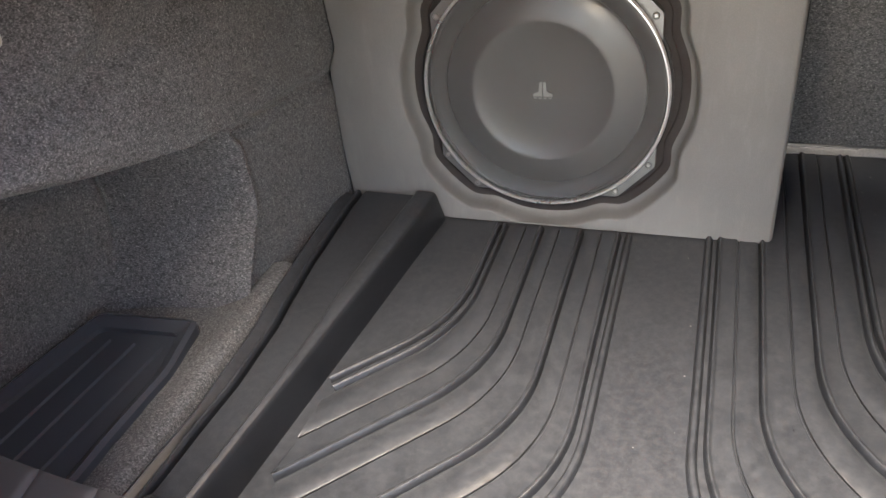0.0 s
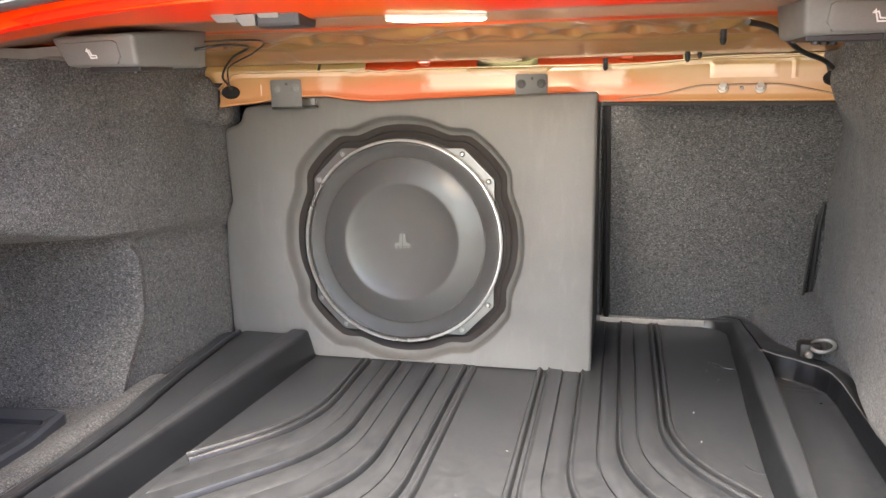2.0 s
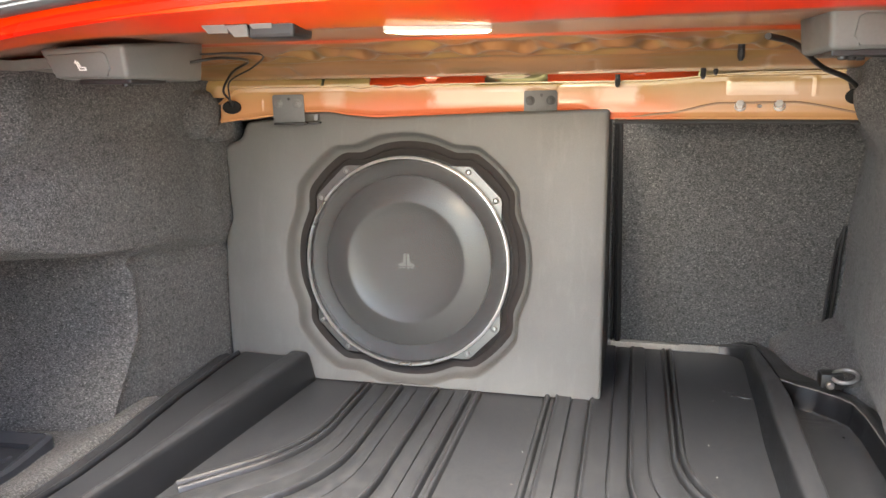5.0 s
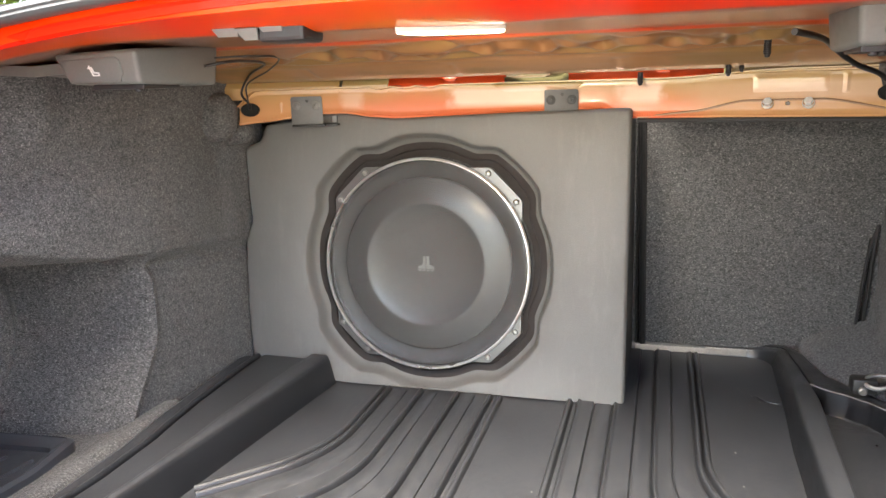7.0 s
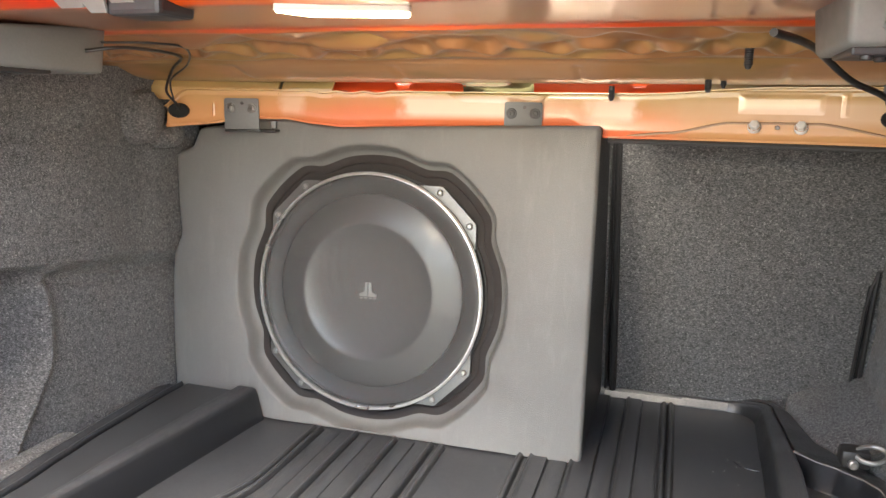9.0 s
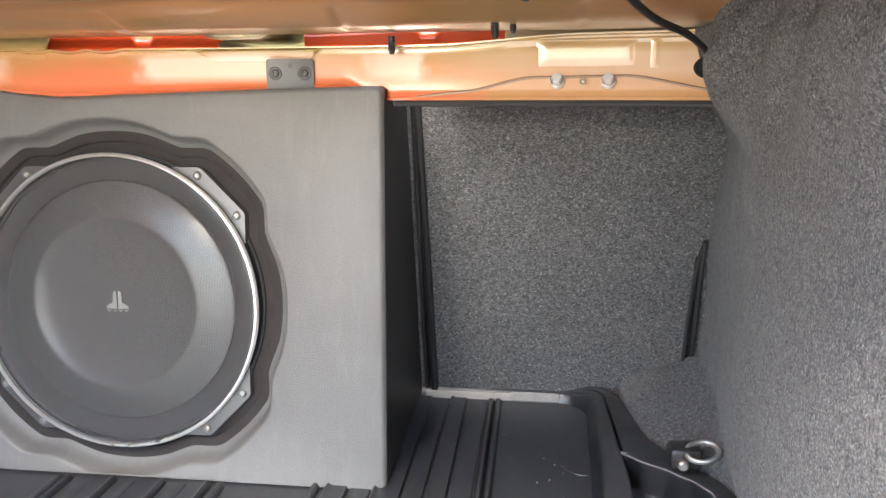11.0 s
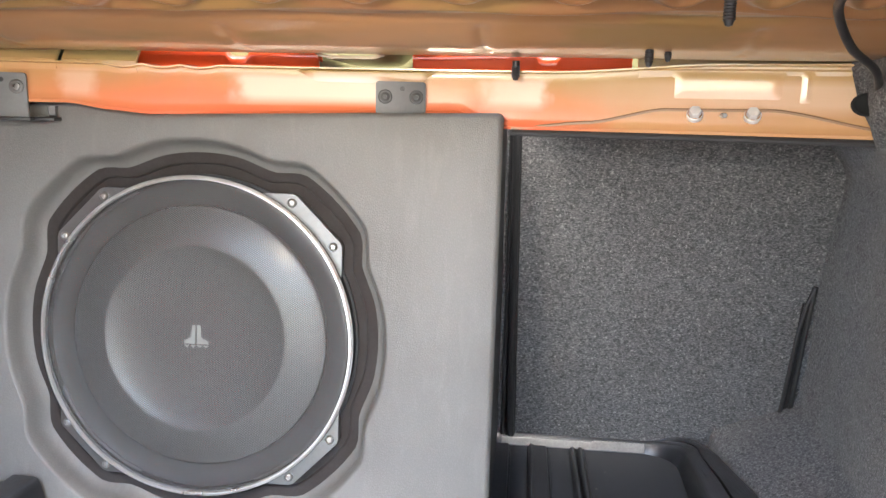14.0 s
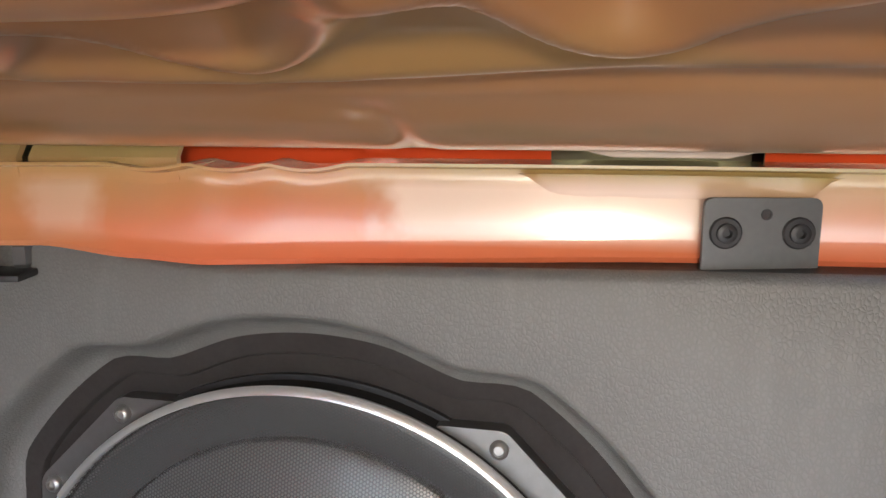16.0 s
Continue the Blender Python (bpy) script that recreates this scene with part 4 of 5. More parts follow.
for x in (0.528, 0.581):
    nut = thing("bolt", "bright zinc plated hexagon bolt on the beam", "bolt", (x, beam_y(x) - 0.004, 0.477), "beam bolts")
    m = basis((x, beam_y(x) - 0.003, 0.477), (1, -0.18, 0), (0, 0, 1)) @ Matrix.Rotation(radians(-35), 4, "X")
    bm = bmesh.new()
    disc(bm, [(0.0080, -0.004), (0.0080, 0.0012), (0.0074, 0.0016)], m, 20)
    part("washer", bm, ZINC, nut, smooth=True)
    bm = bmesh.new()
    disc(bm, [(0.0062, 0.000), (0.0062, 0.0055), (0.0054, 0.0066), (0.0, 0.0066)], m, 6)
    part("head", bm, ZINC, nut)
stud = thing("stud", "small bright threaded stud on the beam", "stud", (0.5545, beam_y(0.5545), 0.476))
bm = bmesh.new()
disc(bm, [(0.0026, -0.004), (0.0026, 0.006), (0.0018, 0.007), (0, 0.007)], basis((0.5545, beam_y(0.5545) - 0.002, 0.476), (1, 0, 0), (0, 0, 1)), 10)
part("thread", bm, SILVER, stud)

# oval cable holes at both ends of the beam, their dark depth a near-black disc
for x, y, z, sl in ((0.676, -0.002, 0.489, -0.26), (-0.281, -0.022, 0.484, 0.31)):
    g = thing("grommet", "near-black disc for the open cable hole in the end of the beam", "grommet", (x, y, z), "beam grommets")
    m = basis((x, y, z), (1, sl, 0), (0, 0, 1)) @ Matrix.Diagonal((1.25, 1, 0.9, 1))
    bm = bmesh.new()
    disc(bm, [(0.0, 0.0005), (0.008, 0.001), (0.0105, 0.002), (0.012, 0.0012), (0.0125, -0.004)], m, 24)
    part("ring", bm, HOLE, g, smooth=True)


def cable(points, r, label):
    c = thing("cable", label, "cable", points[-1])
    pts = []
    P = [Vector(p) for p in points]
    P = [P[0] * 2 - P[1]] + P + [P[-1] * 2 - P[-2]]
    for i in range(1, len(P) - 2):
        for k in range(8):
            t = k / 8
            pts.append(0.5 * ((2 * P[i]) + (P[i + 1] - P[i - 1]) * t + (2 * P[i - 1] - 5 * P[i] + 4 * P[i + 1] - P[i + 2]) * t * t + (3 * P[i] - P[i - 1] - 3 * P[i + 1] + P[i + 2]) * t ** 3))
    pts.append(P[-2])
    bm = bmesh.new()
    tube(bm, pts, r, 10)
    part("sheath", bm, BLACK, c, smooth=True)


cable([(0.500, -0.36, 0.556), (0.525, -0.31, 0.554), (0.545, -0.26, 0.551), (0.565, -0.20, 0.545), (0.600, -0.14, 0.527), (0.640, -0.09, 0.514), (0.676, -0.02, 0.496), (0.70, 0.01, 0.482)], 0.0033, "black sheathed cable running from the housing to the beam")
cable([(-0.14, -0.36, 0.546), (-0.12, -0.32, 0.552), (-0.16, -0.18, 0.552), (-0.23, -0.10, 0.540), (-0.272, -0.06, 0.512), (-0.272, -0.035, 0.492), (-0.285, -0.018, 0.484)], 0.0019, "thin black cable looping into the beam's end")
cable([(-0.138, -0.34, 0.556), (-0.105, -0.30, 0.558), (-0.10, -0.25, 0.556), (-0.17, -0.15, 0.544), (-0.245, -0.085, 0.526), (-0.266, -0.052, 0.500), (-0.283, -0.020, 0.487)], 0.0013, "thin black cable running into the end of the beam")


# ---- release handle housings under the shelf ----
def seat_symbol(bm, m):
    """A small folding-seat sign: backrest, cushion and arrow."""
    def stroke(a, b, w=0.0015):
        d = (Vector(b) - Vector(a)).normalized() * (w / 2)
        q = Vector((-d.y, d.x))
        plate(bm, [tuple(Vector(a) - d + q), tuple(Vector(b) + d + q), tuple(Vector(b) + d - q), tuple(Vector(a) - d - q)], 0.0012, m)
    for a, b in (((-0.0030, 0.0050), (0.0000, -0.0045)), ((0.0000, -0.0045), (0.0085, -0.0045)), ((0.0085, -0.0045), (0.0085, -0.0015)), ((0.0085, -0.0015), (0.0020, -0.0010)), ((0.0020, -0.0010), (-0.0005, 0.0055)), ((-0.0005, 0.0055), (-0.0030, 0.0050))):
        stroke(a, b)
    plate(bm, [(-0.0065, 0.0040), (-0.0030, 0.0085), (-0.0020, 0.0035)], 0.0012, m)


def housing(side):
    """The plastic housing with its pull flap; side -1 left, 1 right."""
    def X(x):
        return x if side < 0 else 2 * CX - x
    h = thing("release_handle", "dark grey plastic seat release housing hung under the shelf", "release handle", (X(-0.19), -0.40, 0.568), "seat release handles")
    bm = bmesh.new()
    up, back = (0.0, -0.335) if side < 0 else (0.011, -0.385)
    lo = [(X(-0.236), -0.470, 0.528 + up), (X(-0.146), -0.470, 0.5265 + up), (X(-0.140), back, 0.524 + up), (X(-0.25), back, 0.524 + up)]
    hi = [(X(-0.248), -0.478, 0.5600 + up), (X(-0.143), -0.478, 0.5625 + up), (X(-0.137), back + 0.005, 0.572), (X(-0.26), back + 0.005, 0.572)]
    a, b = [bm.verts.new(p) for p in lo], [bm.verts.new(p) for p in hi]
    bm.faces.new(a)
    bm.faces.new(b[::-1])
    for k in range(4):
        bm.faces.new((a[k], a[(k + 1) % 4], b[(k + 1) % 4], b[k]))
    bmesh.ops.bevel(bm, geom=bm.edges[:], offset=0.005, segments=3, profile=0.5, affect="EDGES")
    part("body", bm, GREY_PLASTIC, h, smooth=True)
    m = basis((X(-0.198), -0.4755, 0.5425 + up), (1, 0, 0), (0, -0.22, 1))
    bm = bmesh.new()
    s = -side
    flap = [(-0.0395 * s, 0.0105), (0.0285 * s, 0.0125), (0.0330 * s, 0.0095), (0.0345 * s, -0.006), (0.0310 * s, -0.0085), (0.0295 * s, -0.0135), (-0.0350 * s, -0.0135)]
    plate(bm, flap, 0.004, m, 0.0008)
    flap_ob = part("flap", bm, GREY_PLASTIC, h, smooth=True)
    bm = bmesh.new()
    seat_symbol(bm, m @ Matrix.Translation((-0.002 if side < 0 else 0.006, -0.0009, -0.002)) @ Matrix.Diagonal((0.85, 1, 0.85, 1)))
    part("symbol", bm, WHITE_MARK, flap_ob, "white folding seat symbol")
    bm = bmesh.new()
    box(bm, (min(X(-0.215), X(-0.15)), -0.46, 0.5215 + up), (max(X(-0.215), X(-0.15)), -0.395, 0.5275 + up), 0.0015)
    part("base_clip", bm, BLACK, h)
    for k in range(3):
        bm = bmesh.new()
        disc(bm, [(0.004, -0.003), (0.004, 0.001), (0.003, 0.002), (0, 0.002)], Matrix.Translation((X(-0.16 - 0.012 * k), -0.455 + 0.02 * k, 0.5205 + up)) @ Matrix.Rotation(radians(90), 4, "X"), 10)
        part("screw", bm, BLACK, h, smooth=True)


housing(-1)
housing(1)

# courtesy lamp in the shelf
lamp = thing("boot_lamp", "lit oblong boot lamp with a frosted lens", "lamp", (0.197, -0.468, 0.566))
m = basis((0.197, -0.462, 0.5640), (1, 0.25, 0.0), (0, 1, 0))
shape = rounded([(-0.056, -0.016), (0.045, -0.016), (0.042, 0.016), (-0.034, 0.016)], 0.006, 5)
bm = bmesh.new()
plate(bm, [(x * 1.03, z * 1.06) for x, z in shape], -0.006, m)
part("bezel", bm, BEZEL, lamp)
glow, gn, gl, gb = material("lamp_lens")
gb.inputs["Base Color"].default_value = (0.9, 0.85, 0.75, 1)
gb.inputs["Emission Color"].default_value = (1.0, 0.86, 0.62, 1)
gb.inputs["Emission Strength"].default_value = 2.0
bm = bmesh.new()
plate(bm, shape, -0.004, Matrix.Translation((0, 0, -0.0012)) @ m)
part("lens", bm, glow, lamp, "glowing warm white lens")

# latch striker plates under the shelf
latch = thing("latch_bracket", "three pale metal tabs on a black latch base under the shelf", "latch", (0.03, -0.505, 0.572))
bm = bmesh.new()
box(bm, (0.020, -0.515, 0.560), (0.068, -0.470, 0.585), 0.004)
box(bm, (-0.012, -0.495, 0.566), (0.03, -0.480, 0.585), 0.003)
part("base", bm, BLACK, latch)
for x, z, w in ((-0.010, 0.571, 0.026), (0.014, 0.567, 0.019), (0.036, 0.574, 0.025)):
    bm = bmesh.new()
    plate(bm, [(-w / 2 - 0.004, 0.006), (w / 2, 0.006), (w / 2 - 0.002, -0.006), (-w / 2 + 0.003, -0.006)], 0.003, basis((x, -0.518, z), (1, 0, 0), (0, -0.5, 1)), 0.0006)
    part("tab", bm, GREY_STEEL, latch)

# boot lid hinge arm beside the housing
hinge = thing("hinge_arm", "pale grey steel boot lid hinge arm", "hinge", (-0.31, -0.40, 0.545))
bm = bmesh.new()
sweep(bm, [(-0.250, -0.40, 0.552), (-0.29, -0.41, 0.548), (-0.33, -0.42, 0.545), (-0.40, -0.43, 0.55)], [(-0.004, -0.006), (0.004, -0.006), (0.004, 0.006), (-0.004, 0.006)])
part("arm", bm, GREY_STEEL, hinge)
bm = bmesh.new()
sweep(bm, [(-0.250, -0.385, 0.541), (-0.30, -0.39, 0.540), (-0.36, -0.40, 0.548)], [(-0.003, -0.004), (0.003, -0.004), (0.003, 0.004), (-0.003, 0.004)])
part("link", bm, GREY_STEEL, hinge)

# bright metal frame let into the lining above the wheel arch
loop = thing("lining_loop", "bright metal frame round a dark recess in the side lining", "frame", (-0.375, -0.475, 0.44))
m = basis((side_left(-0.455, 0.50) + 0.004, -0.458, 0.503), (0.12, 1, 0), (0, 0, 1))
ringpts = [m @ Vector((x, 0, z)) for x, z in rounded([(-0.035, -0.028), (0.014, -0.028), (0.014, 0.035), (-0.035, 0.035)], 0.01, 5)]
bm = bmesh.new()
tube(bm, ringpts, 0.0022, 8, True, up=(1, 0, 0))
part("rim", bm, SILVER, loop, smooth=True)
bm = bmesh.new()
plate(bm, rounded([(-0.034, -0.027), (0.013, -0.027), (0.013, 0.034), (-0.034, 0.034)], 0.01, 5), 0.004, m)
part("cup", bm, GREY_PLASTIC, loop)

# ---- opening's edge: weatherstrip ----
def rim_z(x):
    return 0.607 - 0.15 * (x - CX) ** 2


bm = bmesh.new()
sweep(bm, [(x, -0.572 + 0.04 * smooth01(0.35, 0.8, abs(x - CX)), rim_z(x)) for x in lerp(-0.62, 1.0, 80)],
      [(0.004, 0.0), (0.010, 0.002), (0.012, 0.005), (0.0105, 0.0075), (0.0125, 0.0095), (0.011, 0.013), (0.005, 0.0155), (-0.006, 0.0155), (-0.012, 0.012), (-0.012, 0.003), (-0.006, 0.0)])
tagged(structure("trim_weatherstrip", bm, SEAL, "grey rubber weatherstrip along the opening", True))

bm = bmesh.new()
sweep(bm, [(x, -0.557 + 0.04 * smooth01(0.35, 0.8, abs(x - CX)), rim_z(x) - 0.010) for x in lerp(-0.62, 1.0, 80)],
      [(0.004, -0.008), (0.009, -0.005), (0.010, 0.001), (0.007, 0.006), (-0.006, 0.006), (-0.006, -0.006)])
structure("trim_gutter", bm, RED, "glossy red painted gutter edge below the weatherstrip", True)

# ---- behind the beam: red rolled panel edges, pale back panel and the middle channel ----
def red_edge(x0, x1, notch, rise):
    """A rolled tube-like panel edge with one soft notch in its top."""
    bm = bmesh.new()
    rows = []
    for x in lerp(x0, x1, 90):
        dip = smooth01(notch - 0.016, notch - 0.008, x) * (1 - smooth01(notch + 0.008, notch + 0.016, x))
        h = 0.5395 + rise * smooth01(0.23, 0.42, x) - 0.0095 * dip
        y = 0.094 - 0.10 * (x - 0.2) ** 2
        rows.append([(x, y + 0.004, 0.49), (x, y + 0.002, h - 0.016), (x, y, h - 0.0115), (x, y - 0.001, h - 0.0075), (x, y, h - 0.004), (x, y + 0.0025, h - 0.0015), (x, y + 0.006, h), (x, y + 0.010, h - 0.001), (x, y + 0.014, h - 0.005), (x, y + 0.016, h - 0.012)])
    grid_solid(bm, rows, (0, 0.003, -0.002))
    return structure("trim_inner_panel", bm, RED_GLOSS, "red painted rolled inner panel edge", True)


red_edge(-0.090, 0.128, 0.0355, 0.0)
red_edge(0.234, 0.47, 0.382, 0.005)
bm = bmesh.new()
for x0, x1 in ((-0.40, 0.238), (0.262, 0.326), (0.388, 0.80)):
    box(bm, (x0, 0.155, 0.474), (x1, 0.16, 0.64))
structure("trim_back_panel", bm, OLIVE, "olive painted back panel")
bm = bmesh.new()
rows = []
for y in lerp(0.016, 0.15, 6):
    rows.append([(0.098, y, 0.547), (0.113, y, 0.5445), (0.122, y, 0.541), (0.150, y, 0.5255), (0.160, y, 0.5235), (0.205, y, 0.5235), (0.216, y, 0.526), (0.236, y, 0.5435), (0.245, y, 0.546), (0.262, y, 0.547)])
grid_solid(bm, rows, (0, 0, 0.003))
structure("trim_channel", bm, CHANNEL, "beige painted channel under the shelf", True)

for x0, x1 in ((-0.42, -0.139), (-0.133, -0.058), (0.472, 0.80)):
    bm = bmesh.new()
    grid_solid(bm, [[(x, beam_y(x) + dy, z) for dy, z in ((0.003, 0.500), (0.001, 0.519), (0.002, 0.5205), (0.006, 0.526), (0.012, 0.534), (0.018, 0.575))] for x in lerp(x0, x1, 30)], (0, 0.004, 0))
    structure("trim_flange", bm, BEAM, "beige painted upright flange behind the beam", True)

# ---- roof of the boot and outer skin ----
bm = bmesh.new()
box(bm, (-0.70, 0.15, 0.60), (1.08, 0.40, 0.64))
box(bm, (-0.70, 0.0, 0.60), (1.08, 0.055, 0.64))
box(bm, (-0.70, 0.055, 0.60), (-0.10, 0.15, 0.64))
box(bm, (0.54, 0.055, 0.60), (1.08, 0.15, 0.64))
box(bm, (-0.70, -0.54, 0.594), (1.08, 0.0, 0.606))
structure("shelf_top", bm, BODY)
bm = bmesh.new()
box(bm, (-0.56, -0.60, 0.48), (-0.53, 0.12, 0.62))
structure("wall_quarter_left", bm, BODY)
bm = bmesh.new()
box(bm, (0.80, -0.60, 0.48), (0.83, 0.12, 0.62))
structure("wall_quarter_right", bm, BODY)
# covers out of view, added to block daylight beside the opening
for name, x0, x1 in (("trim_shade_left", -0.70, -0.340), ("trim_shade_right", 0.86, 1.08)):
    bm = bmesh.new()
    box(bm, (x0, -0.800, 0.572), (x1, -0.562, 0.596), 0.008)
    structure(name, bm, RED, "unseen red cover added to block light beside the boot opening")
for name, x in (("wall_outer_left", -0.74), ("wall_outer_right", 1.08)):
    bm = bmesh.new()
    box(bm, (x, -0.76, -0.30), (x + 0.04, 0.40, 0.64), 0.01)
    structure(name, bm, RED)

# ---- pocket at the left with its ribbed tray ----
bm = bmesh.new()
rows = []
for y in lerp(-0.20, -0.72, 40):
    rows.append([(x, y, table(x, [(-0.66, 0.012), (-0.43, 0.012), (-0.395, 0.022), (-0.372, 0.032), (-0.352, 0.036), (-0.340, 0.030), (-0.330, 0.0)]) + 0.002 * noise.noise((x * 40, y * 40, 4))) for x in lerp(-0.66, -0.33, 60)])
grid_solid(bm, rows, (0, 0, -0.02))
structure("floor_pocket", bm, CARPET, "grey felted carpet round the side pocket", True)

tray = thing("pocket_tray", "shallow black ribbed plastic tray in the side pocket", "tray", (-0.51, -0.5, 0.01))
bm = bmesh.new()
rim = rounded([(-0.583, -0.357), (-0.418, -0.343), (-0.398, -0.440), (-0.403, -0.550), (-0.403, -0.740), (-0.655, -0.740)], 0.016, 4)
lip = rounded([(-0.578, -0.363), (-0.424, -0.350), (-0.405, -0.442), (-0.410, -0.550), (-0.410, -0.738), (-0.648, -0.738)], 0.014, 4)
inn = rounded([(-0.566, -0.379), (-0.438, -0.368), (-0.420, -0.450), (-0.424, -0.550), (-0.424, -0.735), (-0.632, -0.735)], 0.012, 4)
levels = [(rim, 0.008), (rim, 0.0310), (lip, 0.0345), (lip, 0.0330), (inn, 0.0250), (inn, 0.0170)]
prev = None
for ring, z in levels:
    now = [bm.verts.new((x, y, z)) for x, y in ring]
    if prev:
        for k in range(len(now)):
            q = (k + 1) % len(now)
            bm.faces.new((prev[k], prev[q], now[q], now[k]))
    prev = now
bm.faces.new(prev)
part("pan", bm, TRAY, tray, smooth=True)
for x in (-0.540, -0.498, -0.452):
    bm = bmesh.new()
    sweep(bm, [(x + 0.09 * (y + 0.395), y, 0.0170) for y in lerp(-0.395, -0.73, 6)], [(-0.0035, -0.001), (-0.0015, 0.0035), (0.0015, 0.0035), (0.0035, -0.001)])
    part("rib", bm, TRAY, tray)

# ---- loading sill ----
sill = thing("loading_sill", "cream plastic loading sill with shallow cross grooves", "sill", (-0.2, -0.68, 0.08))
path = [Vector((x, table(x, [(-0.55, -0.625), (-0.34, -0.640), (-0.19, -0.648), (-0.03, -0.668), (0.05, -0.690)]), 0.078)) for x in lerp(-0.55, 0.035, 120)]
bm = bmesh.new()
rings = []
for p in path:
    groove = 0.008 * max(0.0, 1 - abs(((p.x + 0.03) % 0.085) - 0.0425) / 0.006)
    prof = [(0.0, -0.07), (0.0, -0.012), (-0.004, -0.003), (-0.012, -groove), (-0.05, -0.006 - groove), (-0.075, -0.016), (-0.09, -0.035), (-0.092, -0.09)]
    rings.append([bm.verts.new((p.x, p.y + dy, p.z + dz)) for dy, dz in prof])
for a, b in zip(rings, rings[1:]):
    for k in range(len(a) - 1):
        bm.faces.new((a[k], a[k + 1], b[k + 1], b[k]))
    bm.faces.new((a[-1], a[0], b[0], b[-1]))
bm.faces.new(rings[0])
bm.faces.new(rings[-1])
part("top", bm, CREAM, sill, smooth=True)
bm = bmesh.new()
box(bm, (0.036, -0.775, 0.0), (0.085, -0.690, 0.071), 0.018)
part("end_cap", bm, GREY_PLASTIC, sill, "dark grey end cap", True)
bm = bmesh.new()
box(bm, (-0.70, -0.76, -0.06), (1.08, -0.705, 0.0))
structure("wall_rear", bm, BODY)
# unseen rear corners, their width chosen to keep daylight out of the pocket
for name, x0, x1, x2 in (("wall_rear_left", -0.70, -0.290, -0.185), ("wall_rear_right", 1.08, 0.78, 0.575)):
    bm = bmesh.new()
    box(bm, (min(x0, x1), -0.800, 0.090), (max(x0, x1), -0.745, 0.66))
    box(bm, (min(x0, x2), -0.870, 0.050), (max(x0, x2), -0.803, 0.66), 0.012)
    structure(name, bm, RED)

# ---- tie-down ring at the right ----
tie = thing("tie_down_ring", "bright metal tie-down ring in a black base on the carpet", "tie-down", (0.683, -0.003, 0.065))
bm = bmesh.new()
box(bm, (0.660, -0.016, 0.058), (0.694, 0.012, 0.082), 0.005)
part("base", bm, BLACK, tie, smooth=True)
bm = bmesh.new()
m = basis((0.694, -0.012, 0.079), (1, 0.05, 0.15), (0.1, 0.8, 0.45))
tube(bm, [m @ Vector((0.0175 * math.cos(6.28319 * k / 24), 0, 0.0125 * math.sin(6.28319 * k / 24))) for k in range(24)], 0.0032, 8, True, up=(0.1, -0.6, 0.8))
part("ring", bm, SILVER, tie, smooth=True)
bm = bmesh.new()
disc(bm, [(0.006, -0.006), (0.006, 0.004), (0.004, 0.006), (0, 0.006)], basis((0.673, -0.018, 0.066), (1, 0, 0), (0, 0, 1)), 12)
part("rivet", bm, SILVER, tie, smooth=True)

# seat release slit at the right of the seat back
pull = thing("gap_trim", "black rubber edged slit between seat back and side lining", "trim", (0.73, 0.21, 0.06))
for knots, r in (([(0.042, 0.7235), (0.106, 0.7250), (0.20, 0.7268), (0.235, 0.7300), (0.264, 0.7360)], 0.0028), ([(0.042, 0.7375), (0.106, 0.7365), (0.20, 0.7355), (0.264, 0.7362)], 0.0036)):
    bm = bmesh.new()
    tube(bm, [(table(z, knots), seat_y(z) - 0.005, z) for z in lerp(0.042, 0.264, 24)], r, 8, up=(1, 0, 0))
    part("edge_strip", bm, BLACK, pull, smooth=True)
bm = bmesh.new()
grid_solid(bm, [[(x, seat_y(z) - 0.0025, z) for x in lerp(0.7262, 0.7355, 3)] for z in lerp(0.052, 0.240, 10)], (0, 0.002, 0))
part("slit", bm, HOLE, pull)

# rubber seal under the beam, above the seat back
seal = thing("beam_seal", "thin black rubber seal along the foot of the beam", "seal", (0.5, 0.05, 0.447))
bm = bmesh.new()
tube(bm, [(x, beam_y(x) + 0.002, 0.453) for x in lerp(0.345, 0.70, 40)], 0.0035, 8)
part("strip", bm, BLACK, seal, smooth=True)

# small tuft and the carpet folds at the beam's ends
tag = thing("lining_pin", "tiny white plastic pin in the side lining", "pin", (-0.348, -0.011, 0.168))
bm = bmesh.new()
box(bm, (-0.349, -0.013, 0.1635), (-0.3445, -0.0105, 0.1725), 0.0008)
part("head", bm, WHITE_MARK, tag)


def fold(name, lump):
    bm = bmesh.new()
    bmesh.ops.create_icosphere(bm, subdivisions=4, radius=1.0)
    (cx, cy, cz), (rx, ry, rz) = lump
    for v in bm.verts:
        k = 1 + 0.10 * noise.noise(v.co * 1.7)
        v.co = Vector((cx + rx * k * math.copysign(abs(v.co.x) ** 0.75, v.co.x), cy + ry * k * v.co.y, cz + rz * k * math.copysign(abs(v.co.z) ** 0.75, v.co.z)))
    return tagged(part(name, bm, CARPET, None, "rounded grey carpet fold under the end of the beam", True), category="carpet fold")


fold("carpet_fold", ((-0.330, 0.0, 0.446), (0.036, 0.028, 0.020)))
fold("carpet_fold", ((-0.338, -0.048, 0.474), (0.046, 0.030, 0.040)))

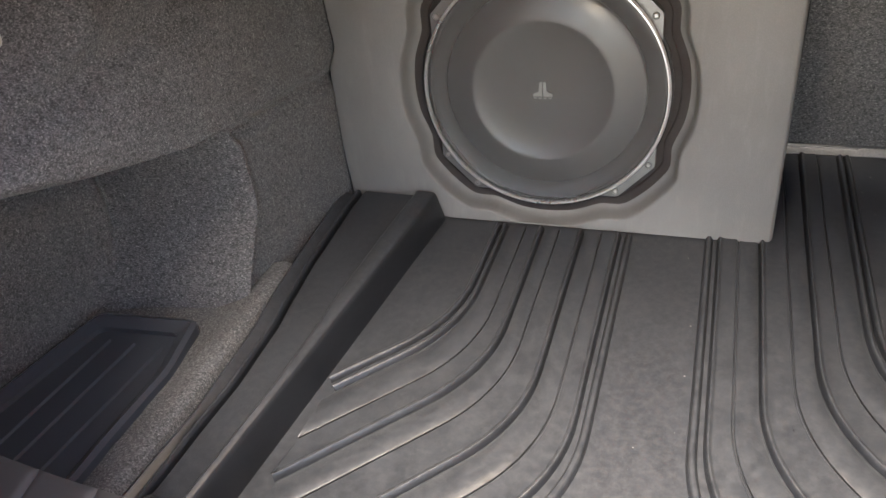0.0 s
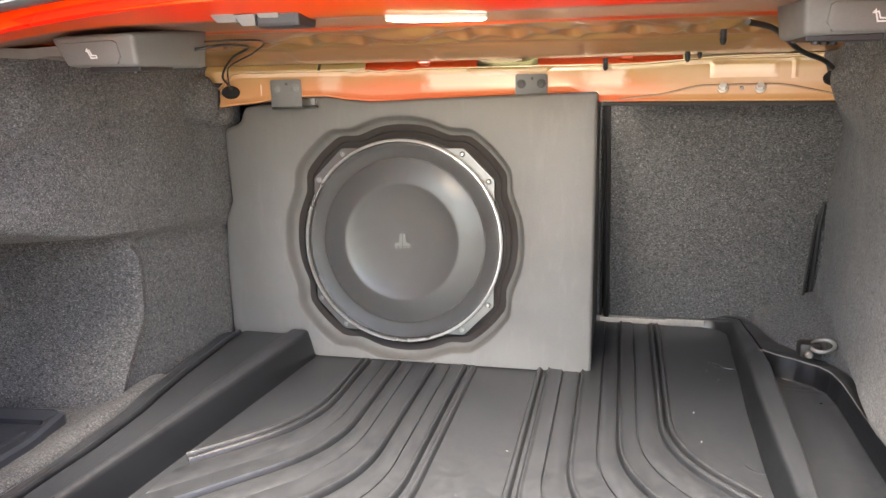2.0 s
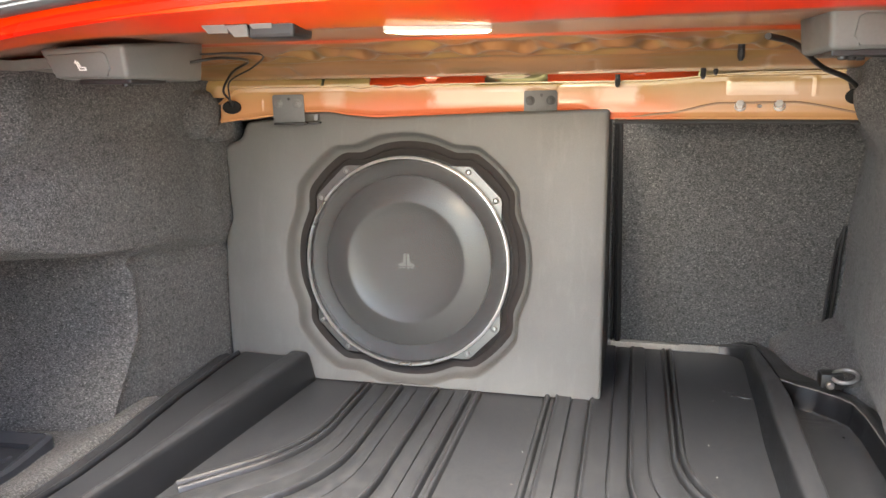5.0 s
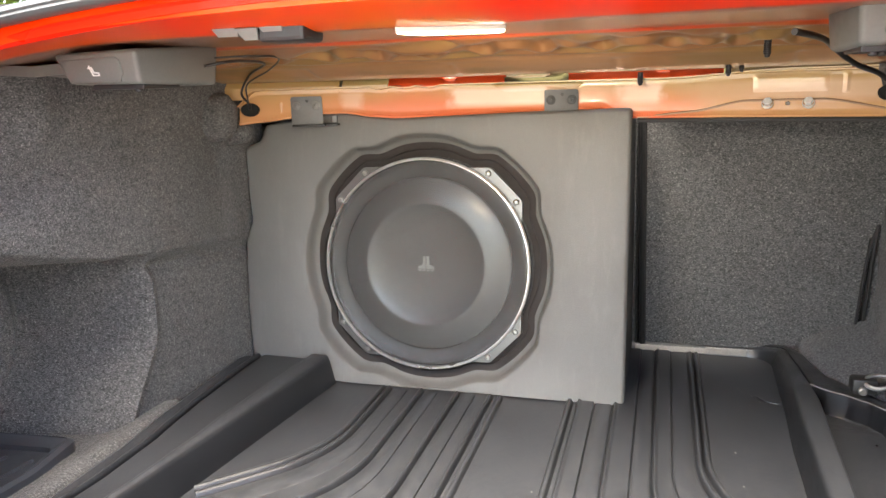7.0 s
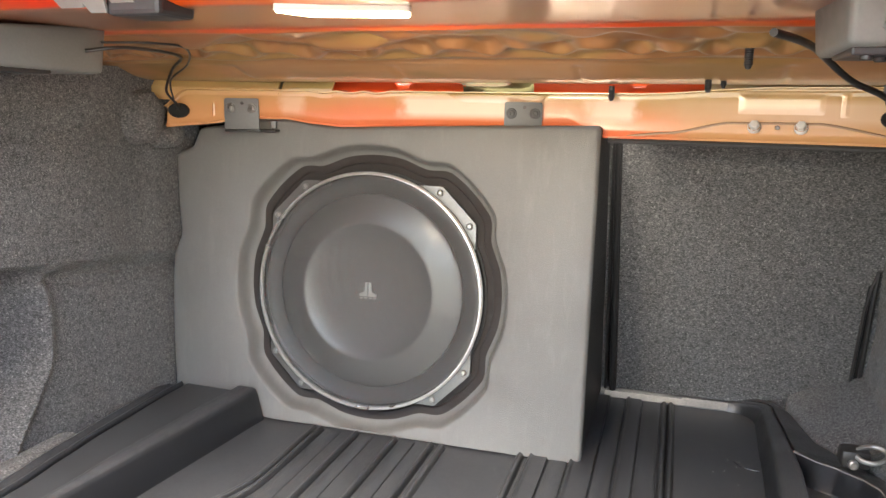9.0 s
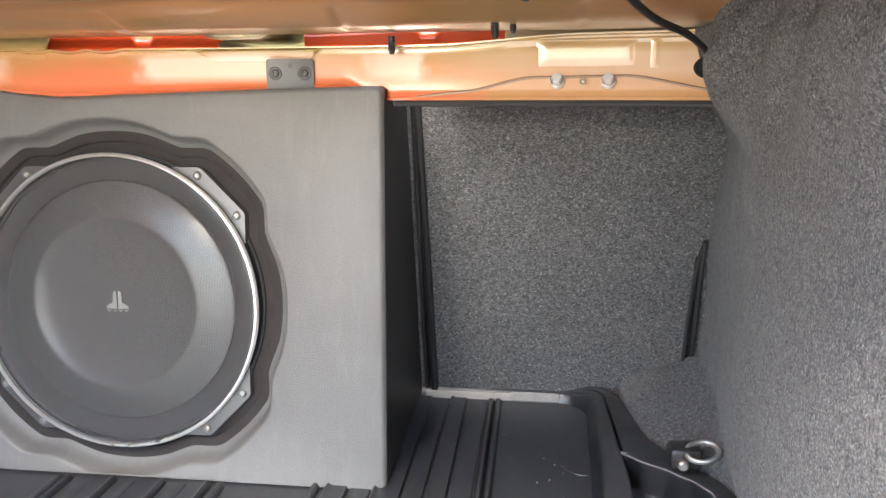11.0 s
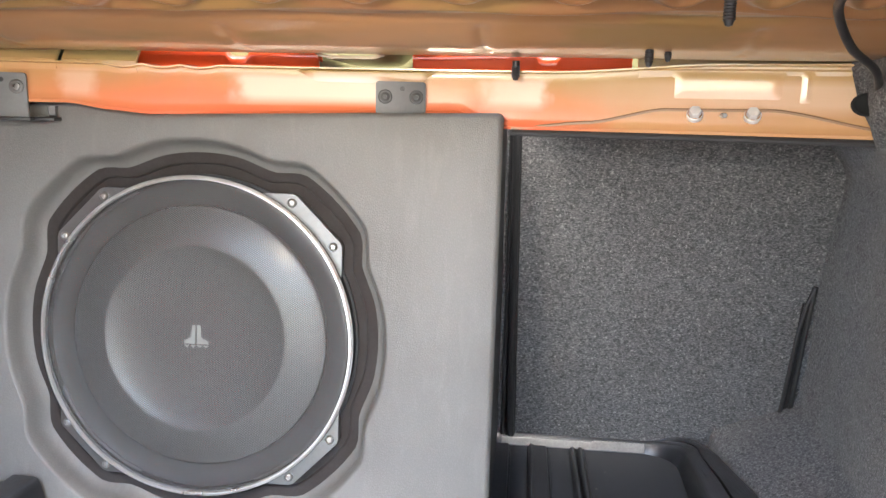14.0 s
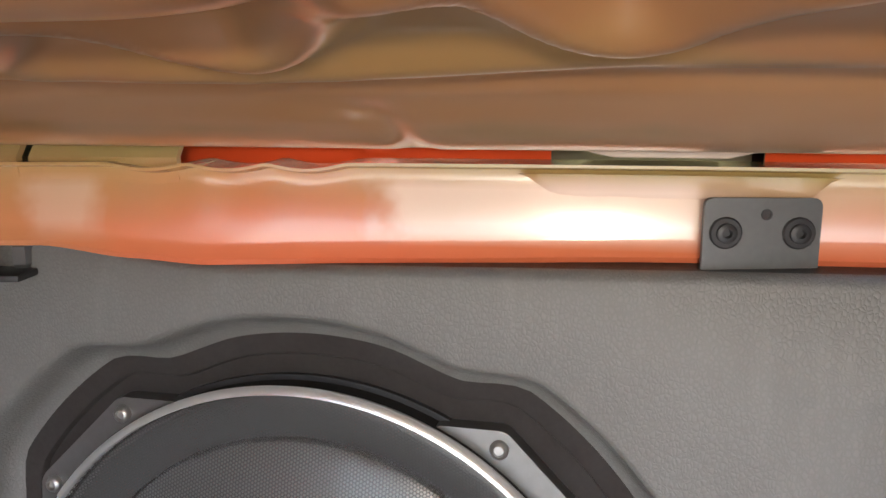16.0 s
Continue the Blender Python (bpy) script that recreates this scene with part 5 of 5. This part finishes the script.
# crumbs and grit lying on the liner
def grit(count):
    verts, faces = [], []
    for k in range(count):
        p = Vector((random.uniform(-0.15, 0.56), random.uniform(-0.62, 0.25), 0.0006))
        if k % 9 == 0:
            p = Vector((0.543 + random.gauss(0, 0.012), 0.085 + random.gauss(0, 0.025), 0.0006))
        if p.y > -0.02 and p.x < 0.36:
            continue
        r = random.uniform(0.0004, 0.0014)
        i = len(verts)
        verts += [p + Vector((r, 0, 0)), p + Vector((-r * 0.6, r * 0.9, 0)), p + Vector((-r * 0.5, -r * 1.1, 0)), p + Vector((0, 0, r * 1.2))]
        faces += [(i, i + 1, i + 3), (i + 1, i + 2, i + 3), (i + 2, i, i + 3), (i, i + 2, i + 1)]
    me = bpy.data.meshes.new("grit")
    me.from_pydata(verts, [], faces)
    me.materials.append(plain("grit", (0.28, 0.27, 0.25), 0.8, relief=0.0))
    return tagged(new("grit", me), "pale crumbs and grit scattered on the rubber liner", "grit", kind="stuff")


random.seed(4)
grit(120)

# ---- outside ----
bm = bmesh.new()
grid_solid(bm, [[(x, y, -0.78) for x in lerp(-400, 400, 9)] for y in lerp(-400, 400, 9)], (0, 0, -0.1))
structure("ground", bm, ASPHALT)

LEAF, ln, ll, lb = material("leaf")
info = ln.new("ShaderNodeNewGeometry")
ll.new(ramp(ln, ll, info.outputs["Random Per Island"], [(0.0, (0.06, 0.11, 0.02)), (0.5, (0.11, 0.17, 0.03)), (1.0, (0.18, 0.23, 0.05))]), lb.inputs["Base Color"])
lb.inputs["Roughness"].default_value = 0.6


def hedge(x0, y0, x1, y1, height, count):
    """A loose hedge of small leaves on thin stems."""
    verts, faces = [], []
    for k in range(count):
        t = random.random()
        h = random.random() ** 0.8 * height * (0.75 + 0.25 * noise.noise((t * 12, 2.0, 0)))
        p = Vector((x0 + (x1 - x0) * t + random.gauss(0, 0.35), y0 + (y1 - y0) * t + random.gauss(0, 0.35), -0.78 + h))
        e = Euler((random.uniform(-1, 1), random.uniform(-1, 1), random.uniform(0, 6.28))).to_matrix()
        s = random.uniform(0.05, 0.11)
        i = len(verts)
        for q in ((0, -1, 0), (0.5, -0.2, 0.12), (0.35, 0.5, 0.1), (0, 1, 0), (-0.35, 0.5, 0.1), (-0.5, -0.2, 0.12)):
            verts.append(p + e @ (Vector(q) * s))
        faces.append(tuple(range(i, i + 6)))
    me = bpy.data.meshes.new("hedge")
    me.from_pydata(verts, [], faces)
    me.materials.append(LEAF)
    return tagged(new("hedge", me), "sunlit green leafy hedge beyond the car", "hedge", kind="stuff")


hedge(-9.5, 3.0, -3.0, 9.5, 4.2, 24000)
